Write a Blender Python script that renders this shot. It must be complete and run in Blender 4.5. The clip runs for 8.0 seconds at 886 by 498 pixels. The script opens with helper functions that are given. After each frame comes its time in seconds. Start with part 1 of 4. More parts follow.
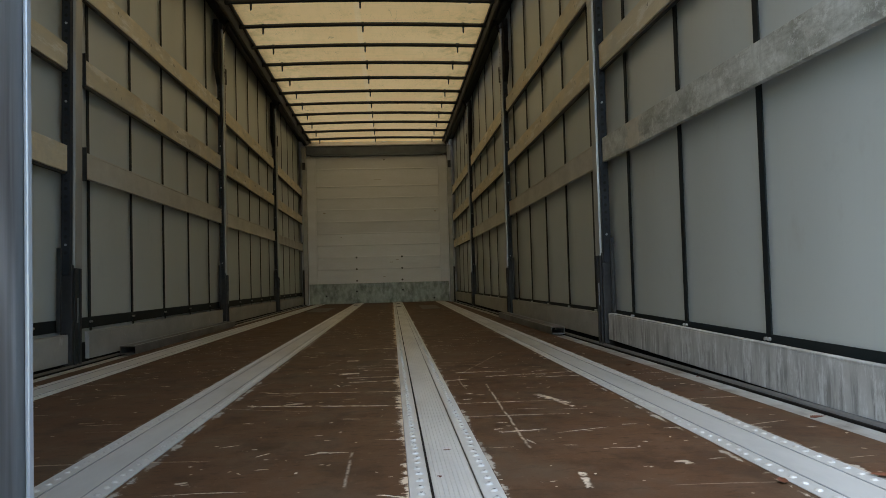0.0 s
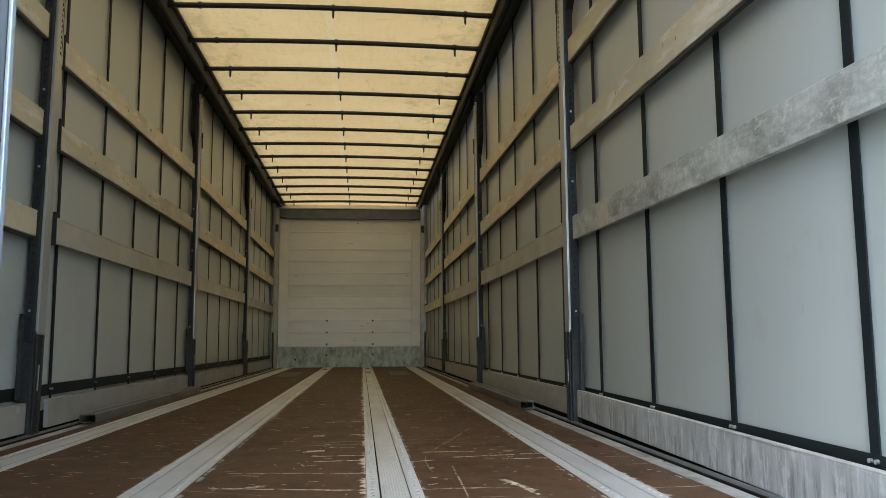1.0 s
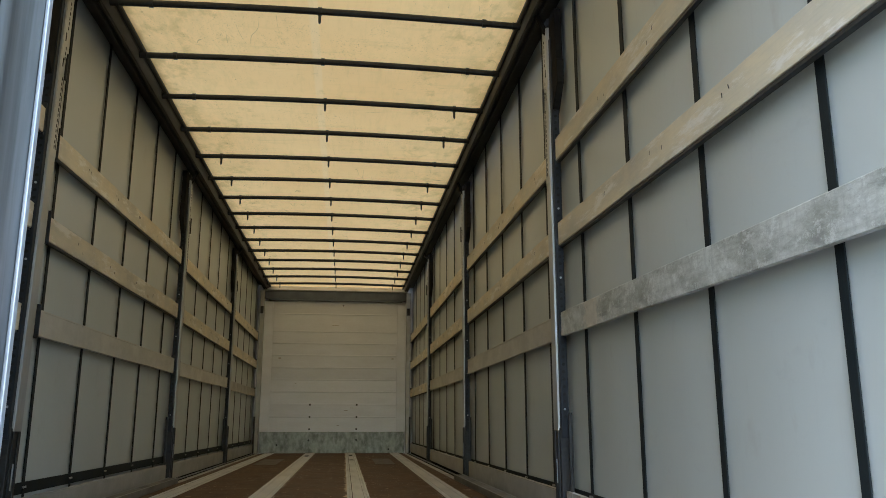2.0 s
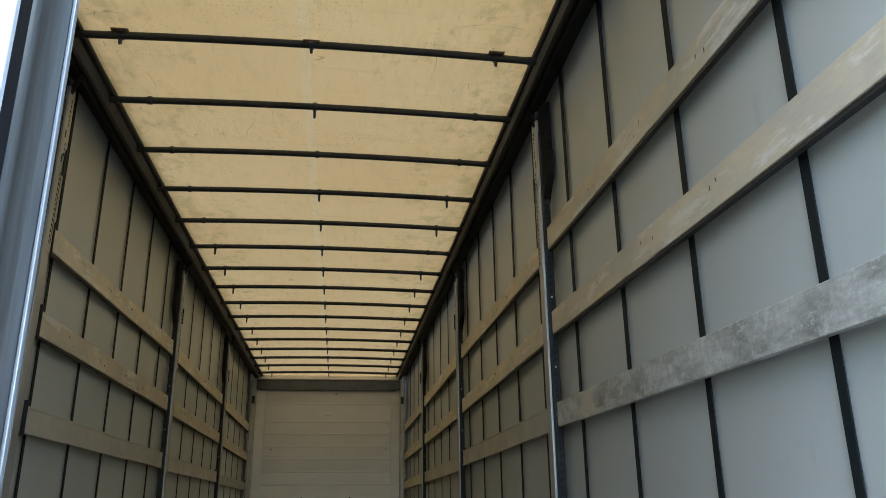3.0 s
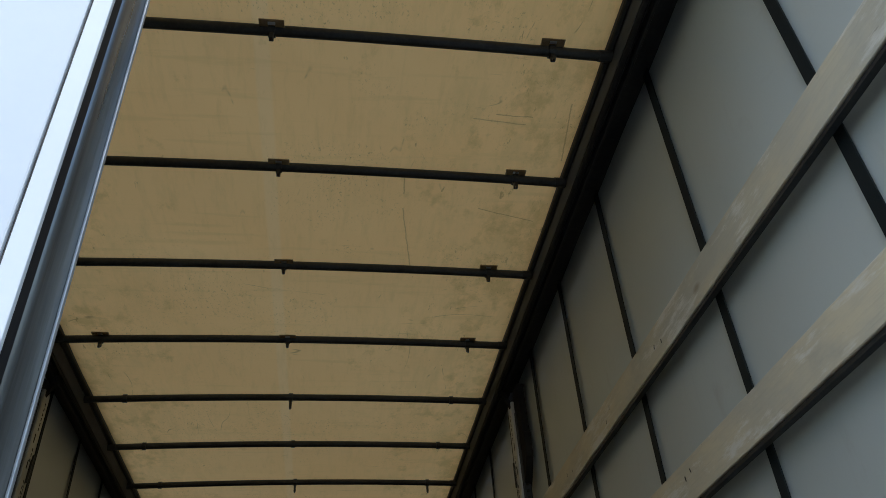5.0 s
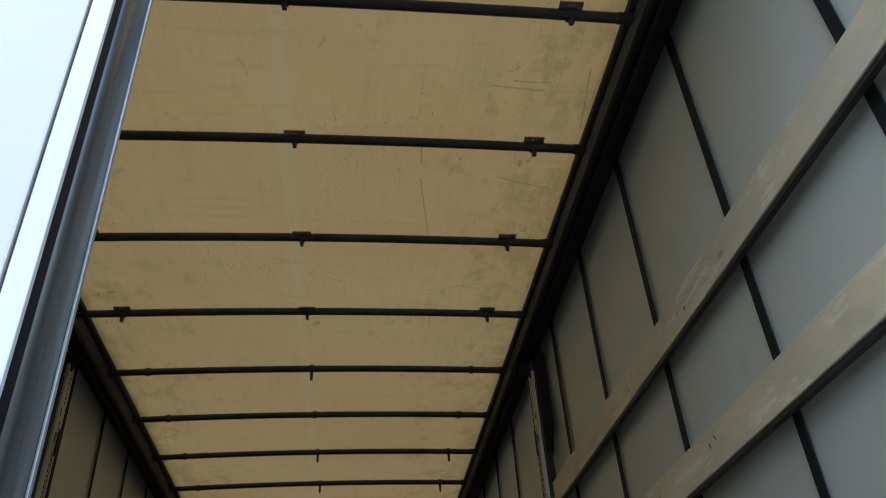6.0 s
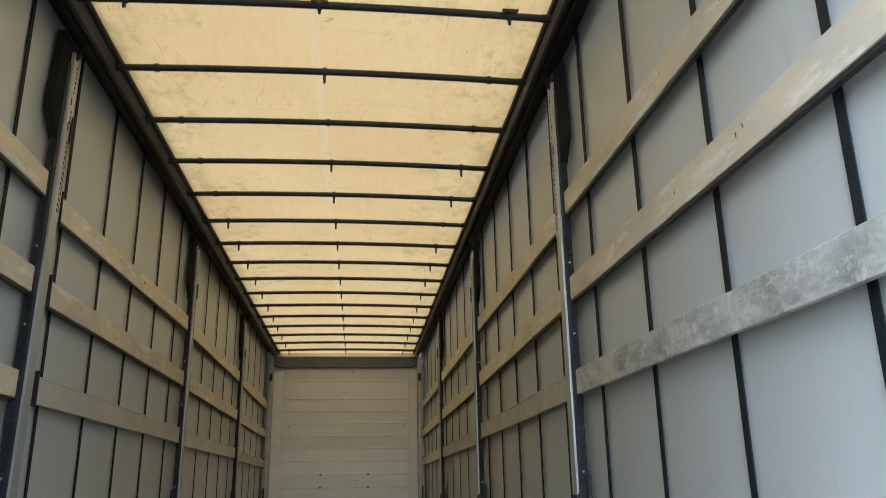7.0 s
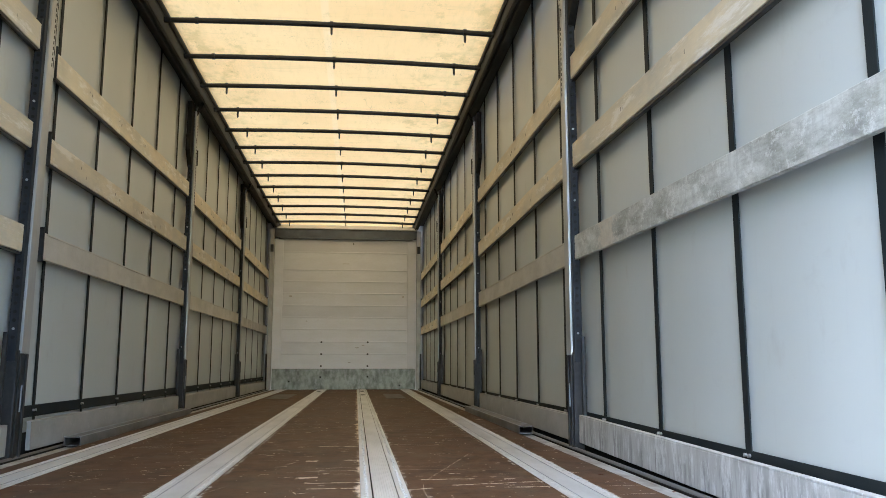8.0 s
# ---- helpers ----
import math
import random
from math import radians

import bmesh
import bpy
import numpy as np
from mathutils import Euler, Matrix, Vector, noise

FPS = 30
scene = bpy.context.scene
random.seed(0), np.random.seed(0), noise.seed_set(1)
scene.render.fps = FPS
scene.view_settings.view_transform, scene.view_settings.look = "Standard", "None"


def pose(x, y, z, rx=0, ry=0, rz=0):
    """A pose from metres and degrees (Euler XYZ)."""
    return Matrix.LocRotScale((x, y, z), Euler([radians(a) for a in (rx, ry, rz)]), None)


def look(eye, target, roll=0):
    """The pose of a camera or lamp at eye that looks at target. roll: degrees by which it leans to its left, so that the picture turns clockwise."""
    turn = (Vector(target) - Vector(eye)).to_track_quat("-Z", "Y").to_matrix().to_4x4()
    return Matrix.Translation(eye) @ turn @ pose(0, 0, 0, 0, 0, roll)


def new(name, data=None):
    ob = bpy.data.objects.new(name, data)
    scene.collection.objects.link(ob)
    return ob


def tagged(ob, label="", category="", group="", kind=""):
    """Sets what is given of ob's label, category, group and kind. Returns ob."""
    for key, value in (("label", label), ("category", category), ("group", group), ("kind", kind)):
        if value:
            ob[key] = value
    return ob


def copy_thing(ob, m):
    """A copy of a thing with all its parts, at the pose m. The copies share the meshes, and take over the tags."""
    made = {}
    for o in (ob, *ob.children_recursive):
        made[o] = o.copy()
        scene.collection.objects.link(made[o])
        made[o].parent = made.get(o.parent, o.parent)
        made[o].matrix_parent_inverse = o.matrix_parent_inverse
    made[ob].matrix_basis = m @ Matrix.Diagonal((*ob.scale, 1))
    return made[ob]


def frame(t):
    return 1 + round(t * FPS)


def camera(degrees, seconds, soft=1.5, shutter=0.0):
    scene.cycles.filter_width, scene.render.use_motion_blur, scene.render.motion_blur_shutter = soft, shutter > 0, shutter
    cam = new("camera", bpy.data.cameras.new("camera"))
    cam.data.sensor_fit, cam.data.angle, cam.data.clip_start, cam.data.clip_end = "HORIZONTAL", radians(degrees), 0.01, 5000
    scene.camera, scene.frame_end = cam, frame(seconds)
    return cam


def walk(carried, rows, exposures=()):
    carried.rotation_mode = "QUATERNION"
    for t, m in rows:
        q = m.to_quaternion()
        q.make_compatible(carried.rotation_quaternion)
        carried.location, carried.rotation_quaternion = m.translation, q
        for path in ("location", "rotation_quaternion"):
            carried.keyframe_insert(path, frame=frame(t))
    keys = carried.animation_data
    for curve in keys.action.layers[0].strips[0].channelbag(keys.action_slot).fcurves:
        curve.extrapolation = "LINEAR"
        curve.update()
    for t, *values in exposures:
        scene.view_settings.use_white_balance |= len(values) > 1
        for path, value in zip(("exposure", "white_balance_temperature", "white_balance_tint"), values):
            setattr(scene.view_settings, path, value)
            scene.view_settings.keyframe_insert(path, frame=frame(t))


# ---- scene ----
cam = camera(58.6, 8.0, soft=0.35, shutter=0.12)
PATH = [
    (0, (0.195, -0.134, 0.331), (0.327, 1.86, 0.412), -1.6),
    (0.5, (0.205, -0.152, 0.364), (0.375, 1.835, 0.515), -1.2),
    (1, (0.201, -0.153, 0.386), (0.404, 1.823, 0.622), -0.4),
    (1.5, (0.189, -0.143, 0.415), (0.411, 1.817, 0.743), 0.0),
    (1.7, (0.185, -0.158, 0.446), (0.414, 1.794, 0.816), -0.0),
    (2.8, (0.184, -0.167, 0.487), (0.428, 1.728, 1.077), -0.2),
    (3, (0.181, -0.172, 0.492), (0.429, 1.708, 1.13), -0.7),
    (3.5, (0.187, -0.185, 0.512), (0.452, 1.614, 1.345), -1.8),
    (4, (0.198, -0.224, 0.543), (0.474, 1.473, 1.565), -2.9),
    (4.5, (0.207, -0.245, 0.557), (0.491, 1.353, 1.725), -4.0),
    (4.7, (0.213, -0.252, 0.556), (0.493, 1.312, 1.772), -4.2),
    (5.8, (0.204, -0.248, 0.576), (0.446, 1.311, 1.806), -4.6),
    (6, (0.206, -0.233, 0.572), (0.438, 1.375, 1.738), -4.2),
    (6.2, (0.204, -0.208, 0.566), (0.429, 1.471, 1.63), -3.8),
    (6.5, (0.199, -0.158, 0.533), (0.415, 1.62, 1.422), -2.9),
    (6.8, (0.206, -0.107, 0.487), (0.420, 1.76, 1.17), -1.9),
    (7, (0.203, -0.062, 0.451), (0.411, 1.837, 1.042), -1.0),
    (7.2, (0.214, -0.046, 0.424), (0.417, 1.884, 0.909), -0.3),
    (7.5, (0.197, -0.053, 0.387), (0.403, 1.898, 0.773), -0.3),
    (8, (0.195, -0.05, 0.384), (0.409, 1.917, 0.676), 0.0),
]
EXPOSURES = [(0, 2.0, 6630, 9), (0.5, 2.46, 6670, 8), (1, 2.72, 6470, 9), (1.5, 2.75, 6470, 9), (2.3, 2.53, 6330, 10), (3, 2.31, 6210, 10), (3.5, 2.04, 6260, 11), (4, 1.57, 6430, 9), (4.5, 1.13, 6530, 8), (5.2, 1.03, 6590, 8), (5.8, 1.13, 6670, 8), (6, 1.23, 6670, 8), (6.5, 1.5, 6890, 6), (6.6, 1.6, 6890, 7), (6.8, 2.62, 6420, 10), (7, 2.95, 6270, 13), (7.5, 3.22, 6060, 13), (8, 3.45, 6040, 14)]
walk(cam, [(t, look(eye, target, roll)) for t, eye, target, roll in PATH], EXPOSURES)

# ---------------------------------------------------------------- light
world = bpy.data.worlds.new("overcast_sky")
scene.world = world
world.use_nodes = True
wn, wl = world.node_tree.nodes, world.node_tree.links
sky = wn.new("ShaderNodeTexSky")
sky.sky_type = 'NISHITA'
sky.sun_disc = False
sky.sun_elevation, sky.sun_rotation = radians(52), radians(200)
sky.air_density, sky.dust_density, sky.ozone_density = 1.2, 0.4, 2.5
wl.new(sky.outputs["Color"], wn["Background"].inputs["Color"])
wn["Background"].inputs["Strength"].default_value = 0.15
sun = new("sun", bpy.data.lights.new("sun", "SUN"))
sun.data.energy, sun.data.angle, sun.data.color = 0.65, radians(60), (1.0, 0.98, 0.95)
sun.rotation_euler = (radians(38), 0, radians(-20))


# ---------------------------------------------------------------- materials
def material(name):
    m = bpy.data.materials.new(name)
    m.use_nodes = True
    n = m.node_tree.nodes
    return m, n, m.node_tree.links, n["Principled BSDF"]


def coords(n, l, scale=(1, 1, 1), kind="Object"):
    tc = n.new("ShaderNodeTexCoord")
    mp = n.new("ShaderNodeMapping")
    mp.inputs["Scale"].default_value = scale
    l.new(tc.outputs[kind], mp.inputs["Vector"])
    return mp.outputs["Vector"]


def noise_tex(n, l, vec, scale, detail=4, rough=0.55):
    t = n.new("ShaderNodeTexNoise")
    t.inputs["Scale"].default_value, t.inputs["Detail"].default_value, t.inputs["Roughness"].default_value = scale, detail, rough
    l.new(vec, t.inputs["Vector"])
    return t.outputs["Fac"]


def ramp(n, l, fac, a, b, ca=(0, 0, 0, 1), cb=(1, 1, 1, 1)):
    r = n.new("ShaderNodeValToRGB")
    r.color_ramp.elements[0].position, r.color_ramp.elements[1].position = a, b
    r.color_ramp.elements[0].color, r.color_ramp.elements[1].color = ca, cb
    l.new(fac, r.inputs["Fac"])
    return r.outputs["Color"]


def mixed(n, l, fac, a, b, blend='MIX'):
    m = n.new("ShaderNodeMix")
    m.data_type, m.blend_type = 'RGBA', blend
    for i, v in ((0, fac), (6, a), (7, b)):
        if isinstance(v, (tuple, float, int)):
            m.inputs[i].default_value = (*v, 1) if isinstance(v, tuple) and len(v) == 3 else v
        else:
            l.new(v, m.inputs[i])
    return m.outputs[2]


def maths(n, l, op, a, b=0.0):
    m = n.new("ShaderNodeMath")
    m.operation = op
    for i, v in ((0, a), (1, b)):
        if isinstance(v, (float, int)):
            m.inputs[i].default_value = v
        else:
            l.new(v, m.inputs[i])
    return m.outputs[0]


def bumped(n, l, bsdf, height, strength=0.2, distance=0.002):
    b = n.new("ShaderNodeBump")
    b.inputs["Strength"].default_value, b.inputs["Distance"].default_value = strength, distance
    l.new(height, b.inputs["Height"])
    l.new(b.outputs["Normal"], bsdf.inputs["Normal"])


def worn(name, base, dark, metal, rough, scale=(1, 1, 1), big=3.0, fine=60.0, light=None, lo=0.35, hi=0.7, relief=0.15):
    """A base colour with large stains and fine grain, and a broken gloss."""
    m, n, l, p = material(name)
    v = coords(n, l, scale)
    random_of = n.new("ShaderNodeObjectInfo").outputs["Random"]
    shift = n.new("ShaderNodeVectorMath")
    shift.operation = 'ADD'
    l.new(v, shift.inputs[0])
    three = n.new("ShaderNodeCombineXYZ")
    l.new(maths(n, l, 'MULTIPLY', random_of, 37.0), three.inputs[0])
    l.new(maths(n, l, 'MULTIPLY', random_of, 11.0), three.inputs[2])
    l.new(three.outputs[0], shift.inputs[1])
    v = shift.outputs[0]
    a, b = noise_tex(n, l, v, big, 5), noise_tex(n, l, v, fine, 3)
    c = mixed(n, l, ramp(n, l, a, lo, hi), base, dark)
    c = mixed(n, l, maths(n, l, 'MULTIPLY', ramp(n, l, b, 0.45, 0.75), 0.35), c, light or dark)
    tone = maths(n, l, 'ADD', maths(n, l, 'MULTIPLY', random_of, 0.16), 0.92)
    hsv = n.new("ShaderNodeHueSaturation")
    l.new(c, hsv.inputs["Color"])
    l.new(tone, hsv.inputs["Value"])
    l.new(hsv.outputs[0], p.inputs["Base Color"])
    p.inputs["Metallic"].default_value = metal
    l.new(maths(n, l, 'ADD', maths(n, l, 'MULTIPLY', a, 0.25), rough - 0.12), p.inputs["Roughness"])
    bumped(n, l, p, b, relief)
    return m


MAT_GALV = worn("galvanised_steel", (0.42, 0.44, 0.45), (0.28, 0.30, 0.31), 0.4, 0.45, big=9, fine=90)
MAT_TUBE = worn("dull_zinc_tube", (0.50, 0.515, 0.50), (0.40, 0.41, 0.395), 0.4, 0.40, scale=(1, 1, 0.3), big=9, fine=90)
MAT_GUTTER = worn("dull_black_gutter", (0.014, 0.014, 0.014), (0.03, 0.028, 0.025), 0.0, 0.9, big=7, fine=50)
MAT_DARK = worn("black_painted_steel", (0.020, 0.022, 0.024), (0.036, 0.036, 0.035), 0.05, 0.5, big=7, fine=50, light=(0.07, 0.065, 0.06))
MAT_CHANNEL = worn("dark_grey_channel", (0.030, 0.034, 0.040), (0.020, 0.023, 0.027), 0.1, 0.5, big=8, fine=60)
MAT_BOW = worn("dark_bow_tube", (0.040, 0.044, 0.045), (0.022, 0.024, 0.024), 0.3, 0.45, big=8, fine=70, light=(0.09, 0.085, 0.075))
MAT_RUST = worn("brown_zinc_plate", (0.33, 0.23, 0.12), (0.20, 0.13, 0.06), 0.2, 0.55, big=30, fine=120)
MAT_GREYED = worn("weathered_grey_board", (0.43, 0.42, 0.385), (0.33, 0.32, 0.29), 0.1, 0.55, scale=(1, 1.0, 0.55), big=8, fine=40, light=(0.72, 0.72, 0.70), lo=0.42, hi=0.62)


def shifted(n, l, scale=(1, 1, 1)):
    """Coordinates that start elsewhere on every piece, so that no two boards look alike."""
    mp = n.new("ShaderNodeMapping")
    mp.inputs["Scale"].default_value = scale
    move = n.new("ShaderNodeCombineXYZ")
    r = n.new("ShaderNodeObjectInfo").outputs["Random"]
    l.new(maths(n, l, 'MULTIPLY', r, 53.0), move.inputs[1])
    l.new(maths(n, l, 'MULTIPLY', r, 17.0), move.inputs[2])
    add = n.new("ShaderNodeVectorMath")
    add.operation = 'ADD'
    tc = n.new("ShaderNodeTexCoord")
    l.new(tc.outputs["Object"], add.inputs[0])
    l.new(move.outputs[0], add.inputs[1])
    l.new(add.outputs[0], mp.inputs["Vector"])
    return mp.outputs["Vector"]


def masked(n, l, c, value, lo, hi, amount, colour):
    """Lays a colour where a value passes from lo to hi."""
    return mixed(n, l, maths(n, l, 'MULTIPLY', ramp(n, l, value, lo, hi), amount), c, colour)


def toned(n, l, c, spread, level=0.88):
    """A little lighter or darker from piece to piece."""
    hsv = n.new("ShaderNodeHueSaturation")
    l.new(c, hsv.inputs["Color"])
    l.new(maths(n, l, 'ADD', maths(n, l, 'MULTIPLY', n.new("ShaderNodeObjectInfo").outputs["Random"], spread), level - spread / 2), hsv.inputs["Value"])
    return hsv.outputs[0]


def timber():
    """Pale softwood gone grey in patches: long grain, rubbed places, smudges and knots."""
    m, n, l, p = material("pale_worn_timber")
    grain = noise_tex(n, l, shifted(n, l, (1, 0.05, 1)), 150, 5, 0.65)
    blotch = noise_tex(n, l, shifted(n, l, (1, 0.45, 1.2)), 4.5, 6, 0.65)
    rubbed = noise_tex(n, l, shifted(n, l, (1, 0.3, 1.7)), 8, 8, 0.75)
    smudge = noise_tex(n, l, shifted(n, l, (1, 0.8, 1.1)), 2.7, 7, 0.7)
    fleck = noise_tex(n, l, shifted(n, l, (1, 0.35, 1)), 45, 4, 0.7)
    c = mixed(n, l, ramp(n, l, blotch, 0.38, 0.64), (0.715, 0.625, 0.445), (0.555, 0.522, 0.425))
    c = masked(n, l, c, grain, 0.50, 0.70, 0.26, (0.46, 0.40, 0.30))
    c = masked(n, l, c, rubbed, 0.52, 0.60, 0.72, (0.83, 0.80, 0.735))
    c = masked(n, l, c, smudge, 0.53, 0.70, 0.42, (0.40, 0.365, 0.295))
    c = masked(n, l, c, fleck, 0.67, 0.73, 0.5, (0.28, 0.24, 0.185))
    vo = n.new("ShaderNodeTexVoronoi")
    vo.inputs["Scale"].default_value = 2.4
    l.new(shifted(n, l, (1, 1.0, 2.0)), vo.inputs["Vector"])
    c = mixed(n, l, maths(n, l, 'MULTIPLY', ramp(n, l, vo.outputs["Distance"], 0.03, 0.075, (1, 1, 1, 1), (0, 0, 0, 1)), 0.6), c, (0.27, 0.17, 0.09))
    l.new(toned(n, l, c, 0.20, 1.05), p.inputs["Base Color"])
    l.new(maths(n, l, 'ADD', maths(n, l, 'MULTIPLY', blotch, 0.25), 0.42), p.inputs["Roughness"])
    bumped(n, l, p, grain, 0.25, 0.002)
    return m


def scuffed_board():
    """A greyed board: smears along it, white rubbed flakes, dark scrapes and a tan worn end."""
    m, n, l, p = material("rubbed_grey_board")
    v = coords(n, l)
    smear = noise_tex(n, l, coords(n, l, (1, 0.9, 2.0)), 5.0, 8, 0.75)
    flake = noise_tex(n, l, coords(n, l, (1, 0.8, 1.0)), 19.0, 9, 0.82)
    fibre = noise_tex(n, l, coords(n, l, (1, 0.06, 1)), 130, 4, 0.65)
    drip = noise_tex(n, l, coords(n, l, (1, 1.0, 0.22)), 42, 5, 0.7)
    dark = noise_tex(n, l, coords(n, l, (1, 0.5, 1.6)), 9.0, 6, 0.75)
    speck = noise_tex(n, l, v, 90, 4, 0.7)
    c = mixed(n, l, ramp(n, l, smear, 0.39, 0.61), (0.67, 0.695, 0.65), (0.335, 0.345, 0.300))
    c = masked(n, l, c, drip, 0.50, 0.64, 0.35, (0.37, 0.38, 0.36))
    c = masked(n, l, c, fibre, 0.52, 0.68, 0.30, (0.33, 0.33, 0.30))
    c = masked(n, l, c, flake, 0.53, 0.59, 0.60, (0.775, 0.80, 0.765))
    c = masked(n, l, c, dark, 0.58, 0.66, 0.62, (0.235, 0.235, 0.215))
    c = masked(n, l, c, speck, 0.64, 0.70, 0.5, (0.20, 0.195, 0.18))
    sep = n.new("ShaderNodeSeparateXYZ")
    l.new(v, sep.inputs[0])
    bare = maths(n, l, 'ADD', maths(n, l, 'MULTIPLY', maths(n, l, 'ABSOLUTE', maths(n, l, 'SUBTRACT', sep.outputs[1], 2.78)), -2.2), maths(n, l, 'MULTIPLY', flake, 1.3))
    c = masked(n, l, c, bare, 0.40, 0.52, 0.7, (0.72, 0.66, 0.54))
    l.new(toned(n, l, c, 0.0), p.inputs["Base Color"])
    p.inputs["Metallic"].default_value = 0.05
    l.new(maths(n, l, 'ADD', maths(n, l, 'MULTIPLY', smear, 0.3), 0.38), p.inputs["Roughness"])
    bumped(n, l, p, flake, 0.3, 0.003)
    return m


def streaked_sill():
    """A zinc board with run-down streaks under a cleaner upper edge, and white bloom."""
    m, n, l, p = material("streaked_zinc_sill")
    v = coords(n, l)
    sep = n.new("ShaderNodeSeparateXYZ")
    l.new(v, sep.inputs[0])
    low = ramp(n, l, sep.outputs[2], 0.055, 0.108, (1, 1, 1, 1), (0.25, 0.25, 0.25, 1))
    run = noise_tex(n, l, coords(n, l, (1, 1.0, 0.10)), 26, 5, 0.7)
    broad = noise_tex(n, l, coords(n, l, (1, 1.0, 0.35)), 7, 6, 0.7)
    bloom = noise_tex(n, l, coords(n, l, (1, 1.2, 0.32)), 15, 8, 0.78)
    speck = noise_tex(n, l, v, 80, 4, 0.7)
    c = mixed(n, l, ramp(n, l, broad, 0.36, 0.64), (0.60, 0.615, 0.60), (0.44, 0.45, 0.435))
    c = mixed(n, l, maths(n, l, 'MULTIPLY', ramp(n, l, run, 0.48, 0.60), maths(n, l, 'MULTIPLY', low, 0.85)), c, (0.235, 0.24, 0.235))
    c = masked(n, l, c, bloom, 0.50, 0.60, 0.75, (0.80, 0.825, 0.825))
    c = masked(n, l, c, speck, 0.65, 0.71, 0.5, (0.24, 0.235, 0.22))
    l.new(toned(n, l, c, 0.0), p.inputs["Base Color"])
    p.inputs["Metallic"].default_value = 0.12
    l.new(maths(n, l, 'ADD', maths(n, l, 'MULTIPLY', broad, 0.3), 0.36), p.inputs["Roughness"])
    bumped(n, l, p, bloom, 0.2, 0.002)
    return m


def smooth_sill(name, base, shade):
    """A dull grey metal board, nearly even, with faint clouds and a few scrapes."""
    m, n, l, p = material(name)
    cloud = noise_tex(n, l, shifted(n, l, (1, 0.6, 1)), 5, 6, 0.65)
    scrape = noise_tex(n, l, shifted(n, l, (1, 0.9, 0.5)), 14, 7, 0.75)
    fine = noise_tex(n, l, shifted(n, l), 110, 3, 0.6)
    c = mixed(n, l, ramp(n, l, cloud, 0.35, 0.68), base, shade)
    c = masked(n, l, c, scrape, 0.60, 0.66, 0.6, (0.66, 0.655, 0.62))
    c = masked(n, l, c, fine, 0.58, 0.72, 0.3, (0.26, 0.255, 0.235))
    l.new(toned(n, l, c, 0.14), p.inputs["Base Color"])
    p.inputs["Metallic"].default_value = 0.1
    l.new(maths(n, l, 'ADD', maths(n, l, 'MULTIPLY', cloud, 0.25), 0.36), p.inputs["Roughness"])
    bumped(n, l, p, fine, 0.1, 0.001)
    return m


MAT_NEARBOARD, MAT_NEARSILL, MAT_TIMBER = scuffed_board(), streaked_sill(), timber()
MAT_SILL = smooth_sill("dull_grey_sill", (0.47, 0.465, 0.43), (0.36, 0.355, 0.325))
MAT_METALBOARD = smooth_sill("dull_metal_board", (0.72, 0.695, 0.615), (0.55, 0.53, 0.465))
MAT_WEB = worn("roof_lit_rail_web", (0.25, 0.245, 0.225), (0.16, 0.155, 0.14), 0.4, 0.34, scale=(1, 0.3, 1), big=5, fine=60)
MAT_HEADER = worn("grey_zinc_beam", (0.145, 0.165, 0.18), (0.095, 0.108, 0.118), 0.3, 0.36, big=5, fine=60)
MAT_KICK = worn("mottled_zinc_plate", (0.38, 0.415, 0.365), (0.19, 0.215, 0.18), 0.3, 0.45, scale=(1, 1, 0.6), big=11, fine=26, light=(0.74, 0.77, 0.74), lo=0.40, hi=0.64)
MAT_ALU = worn("floor_aluminium", (0.70, 0.715, 0.70), (0.54, 0.555, 0.54), 0.3, 0.42, scale=(1, 0.25, 1), big=8, fine=90, light=(0.74, 0.74, 0.72), lo=0.4, hi=0.75)
MAT_STUD = worn("dull_stud", (0.76, 0.77, 0.76), (0.58, 0.59, 0.58), 0.4, 0.35, big=30, fine=120)
MAT_SOILED = worn("soiled_zinc_strip", (0.44, 0.45, 0.44), (0.22, 0.205, 0.18), 0.15, 0.5, scale=(1.6, 1, 1), big=7, fine=45, light=(0.48, 0.47, 0.44), lo=0.40, hi=0.66)
MAT_PLATE = worn("dark_worn_plate", (0.105, 0.095, 0.07), (0.06, 0.052, 0.038), 0.2, 0.5, big=9, fine=60)
MAT_HOLE = worn("dark_hole", (0.015, 0.015, 0.015), (0.03, 0.03, 0.03), 0.0, 0.7)
MAT_FRONT = worn("cream_front_panel", (0.80, 0.813, 0.822), (0.73, 0.74, 0.74), 0.15, 0.46, scale=(0.5, 1, 1.5), big=4, fine=45, light=(0.70, 0.70, 0.66), relief=0.06)
MAT_WHITE = worn("white_door_skin", (0.80, 0.81, 0.82), (0.75, 0.76, 0.77), 0.0, 0.35, big=3, fine=50, relief=0.03)
MAT_SKIN = worn("greyed_white_skin", (0.66, 0.68, 0.70), (0.61, 0.63, 0.65), 0.0, 0.4, big=2, fine=50, relief=0.03)
MAT_SEAL = worn("seal_and_recess_shade", (0.012, 0.014, 0.018), (0.018, 0.021, 0.027), 0.0, 0.5, scale=(1, 1, 0.2), big=8, fine=60)
MAT_STRAP = worn("dark_curtain_band", (0.010, 0.0155, 0.0175), (0.018, 0.022, 0.023), 0.0, 0.6, big=6, fine=200)
MAT_BOLT = worn("bolt_head", (0.10, 0.095, 0.085), (0.05, 0.045, 0.04), 0.6, 0.45, big=40, fine=120)
MAT_ZINC = worn("bright_rivet", (0.68, 0.69, 0.70), (0.5, 0.5, 0.5), 0.8, 0.3, big=40, fine=120)
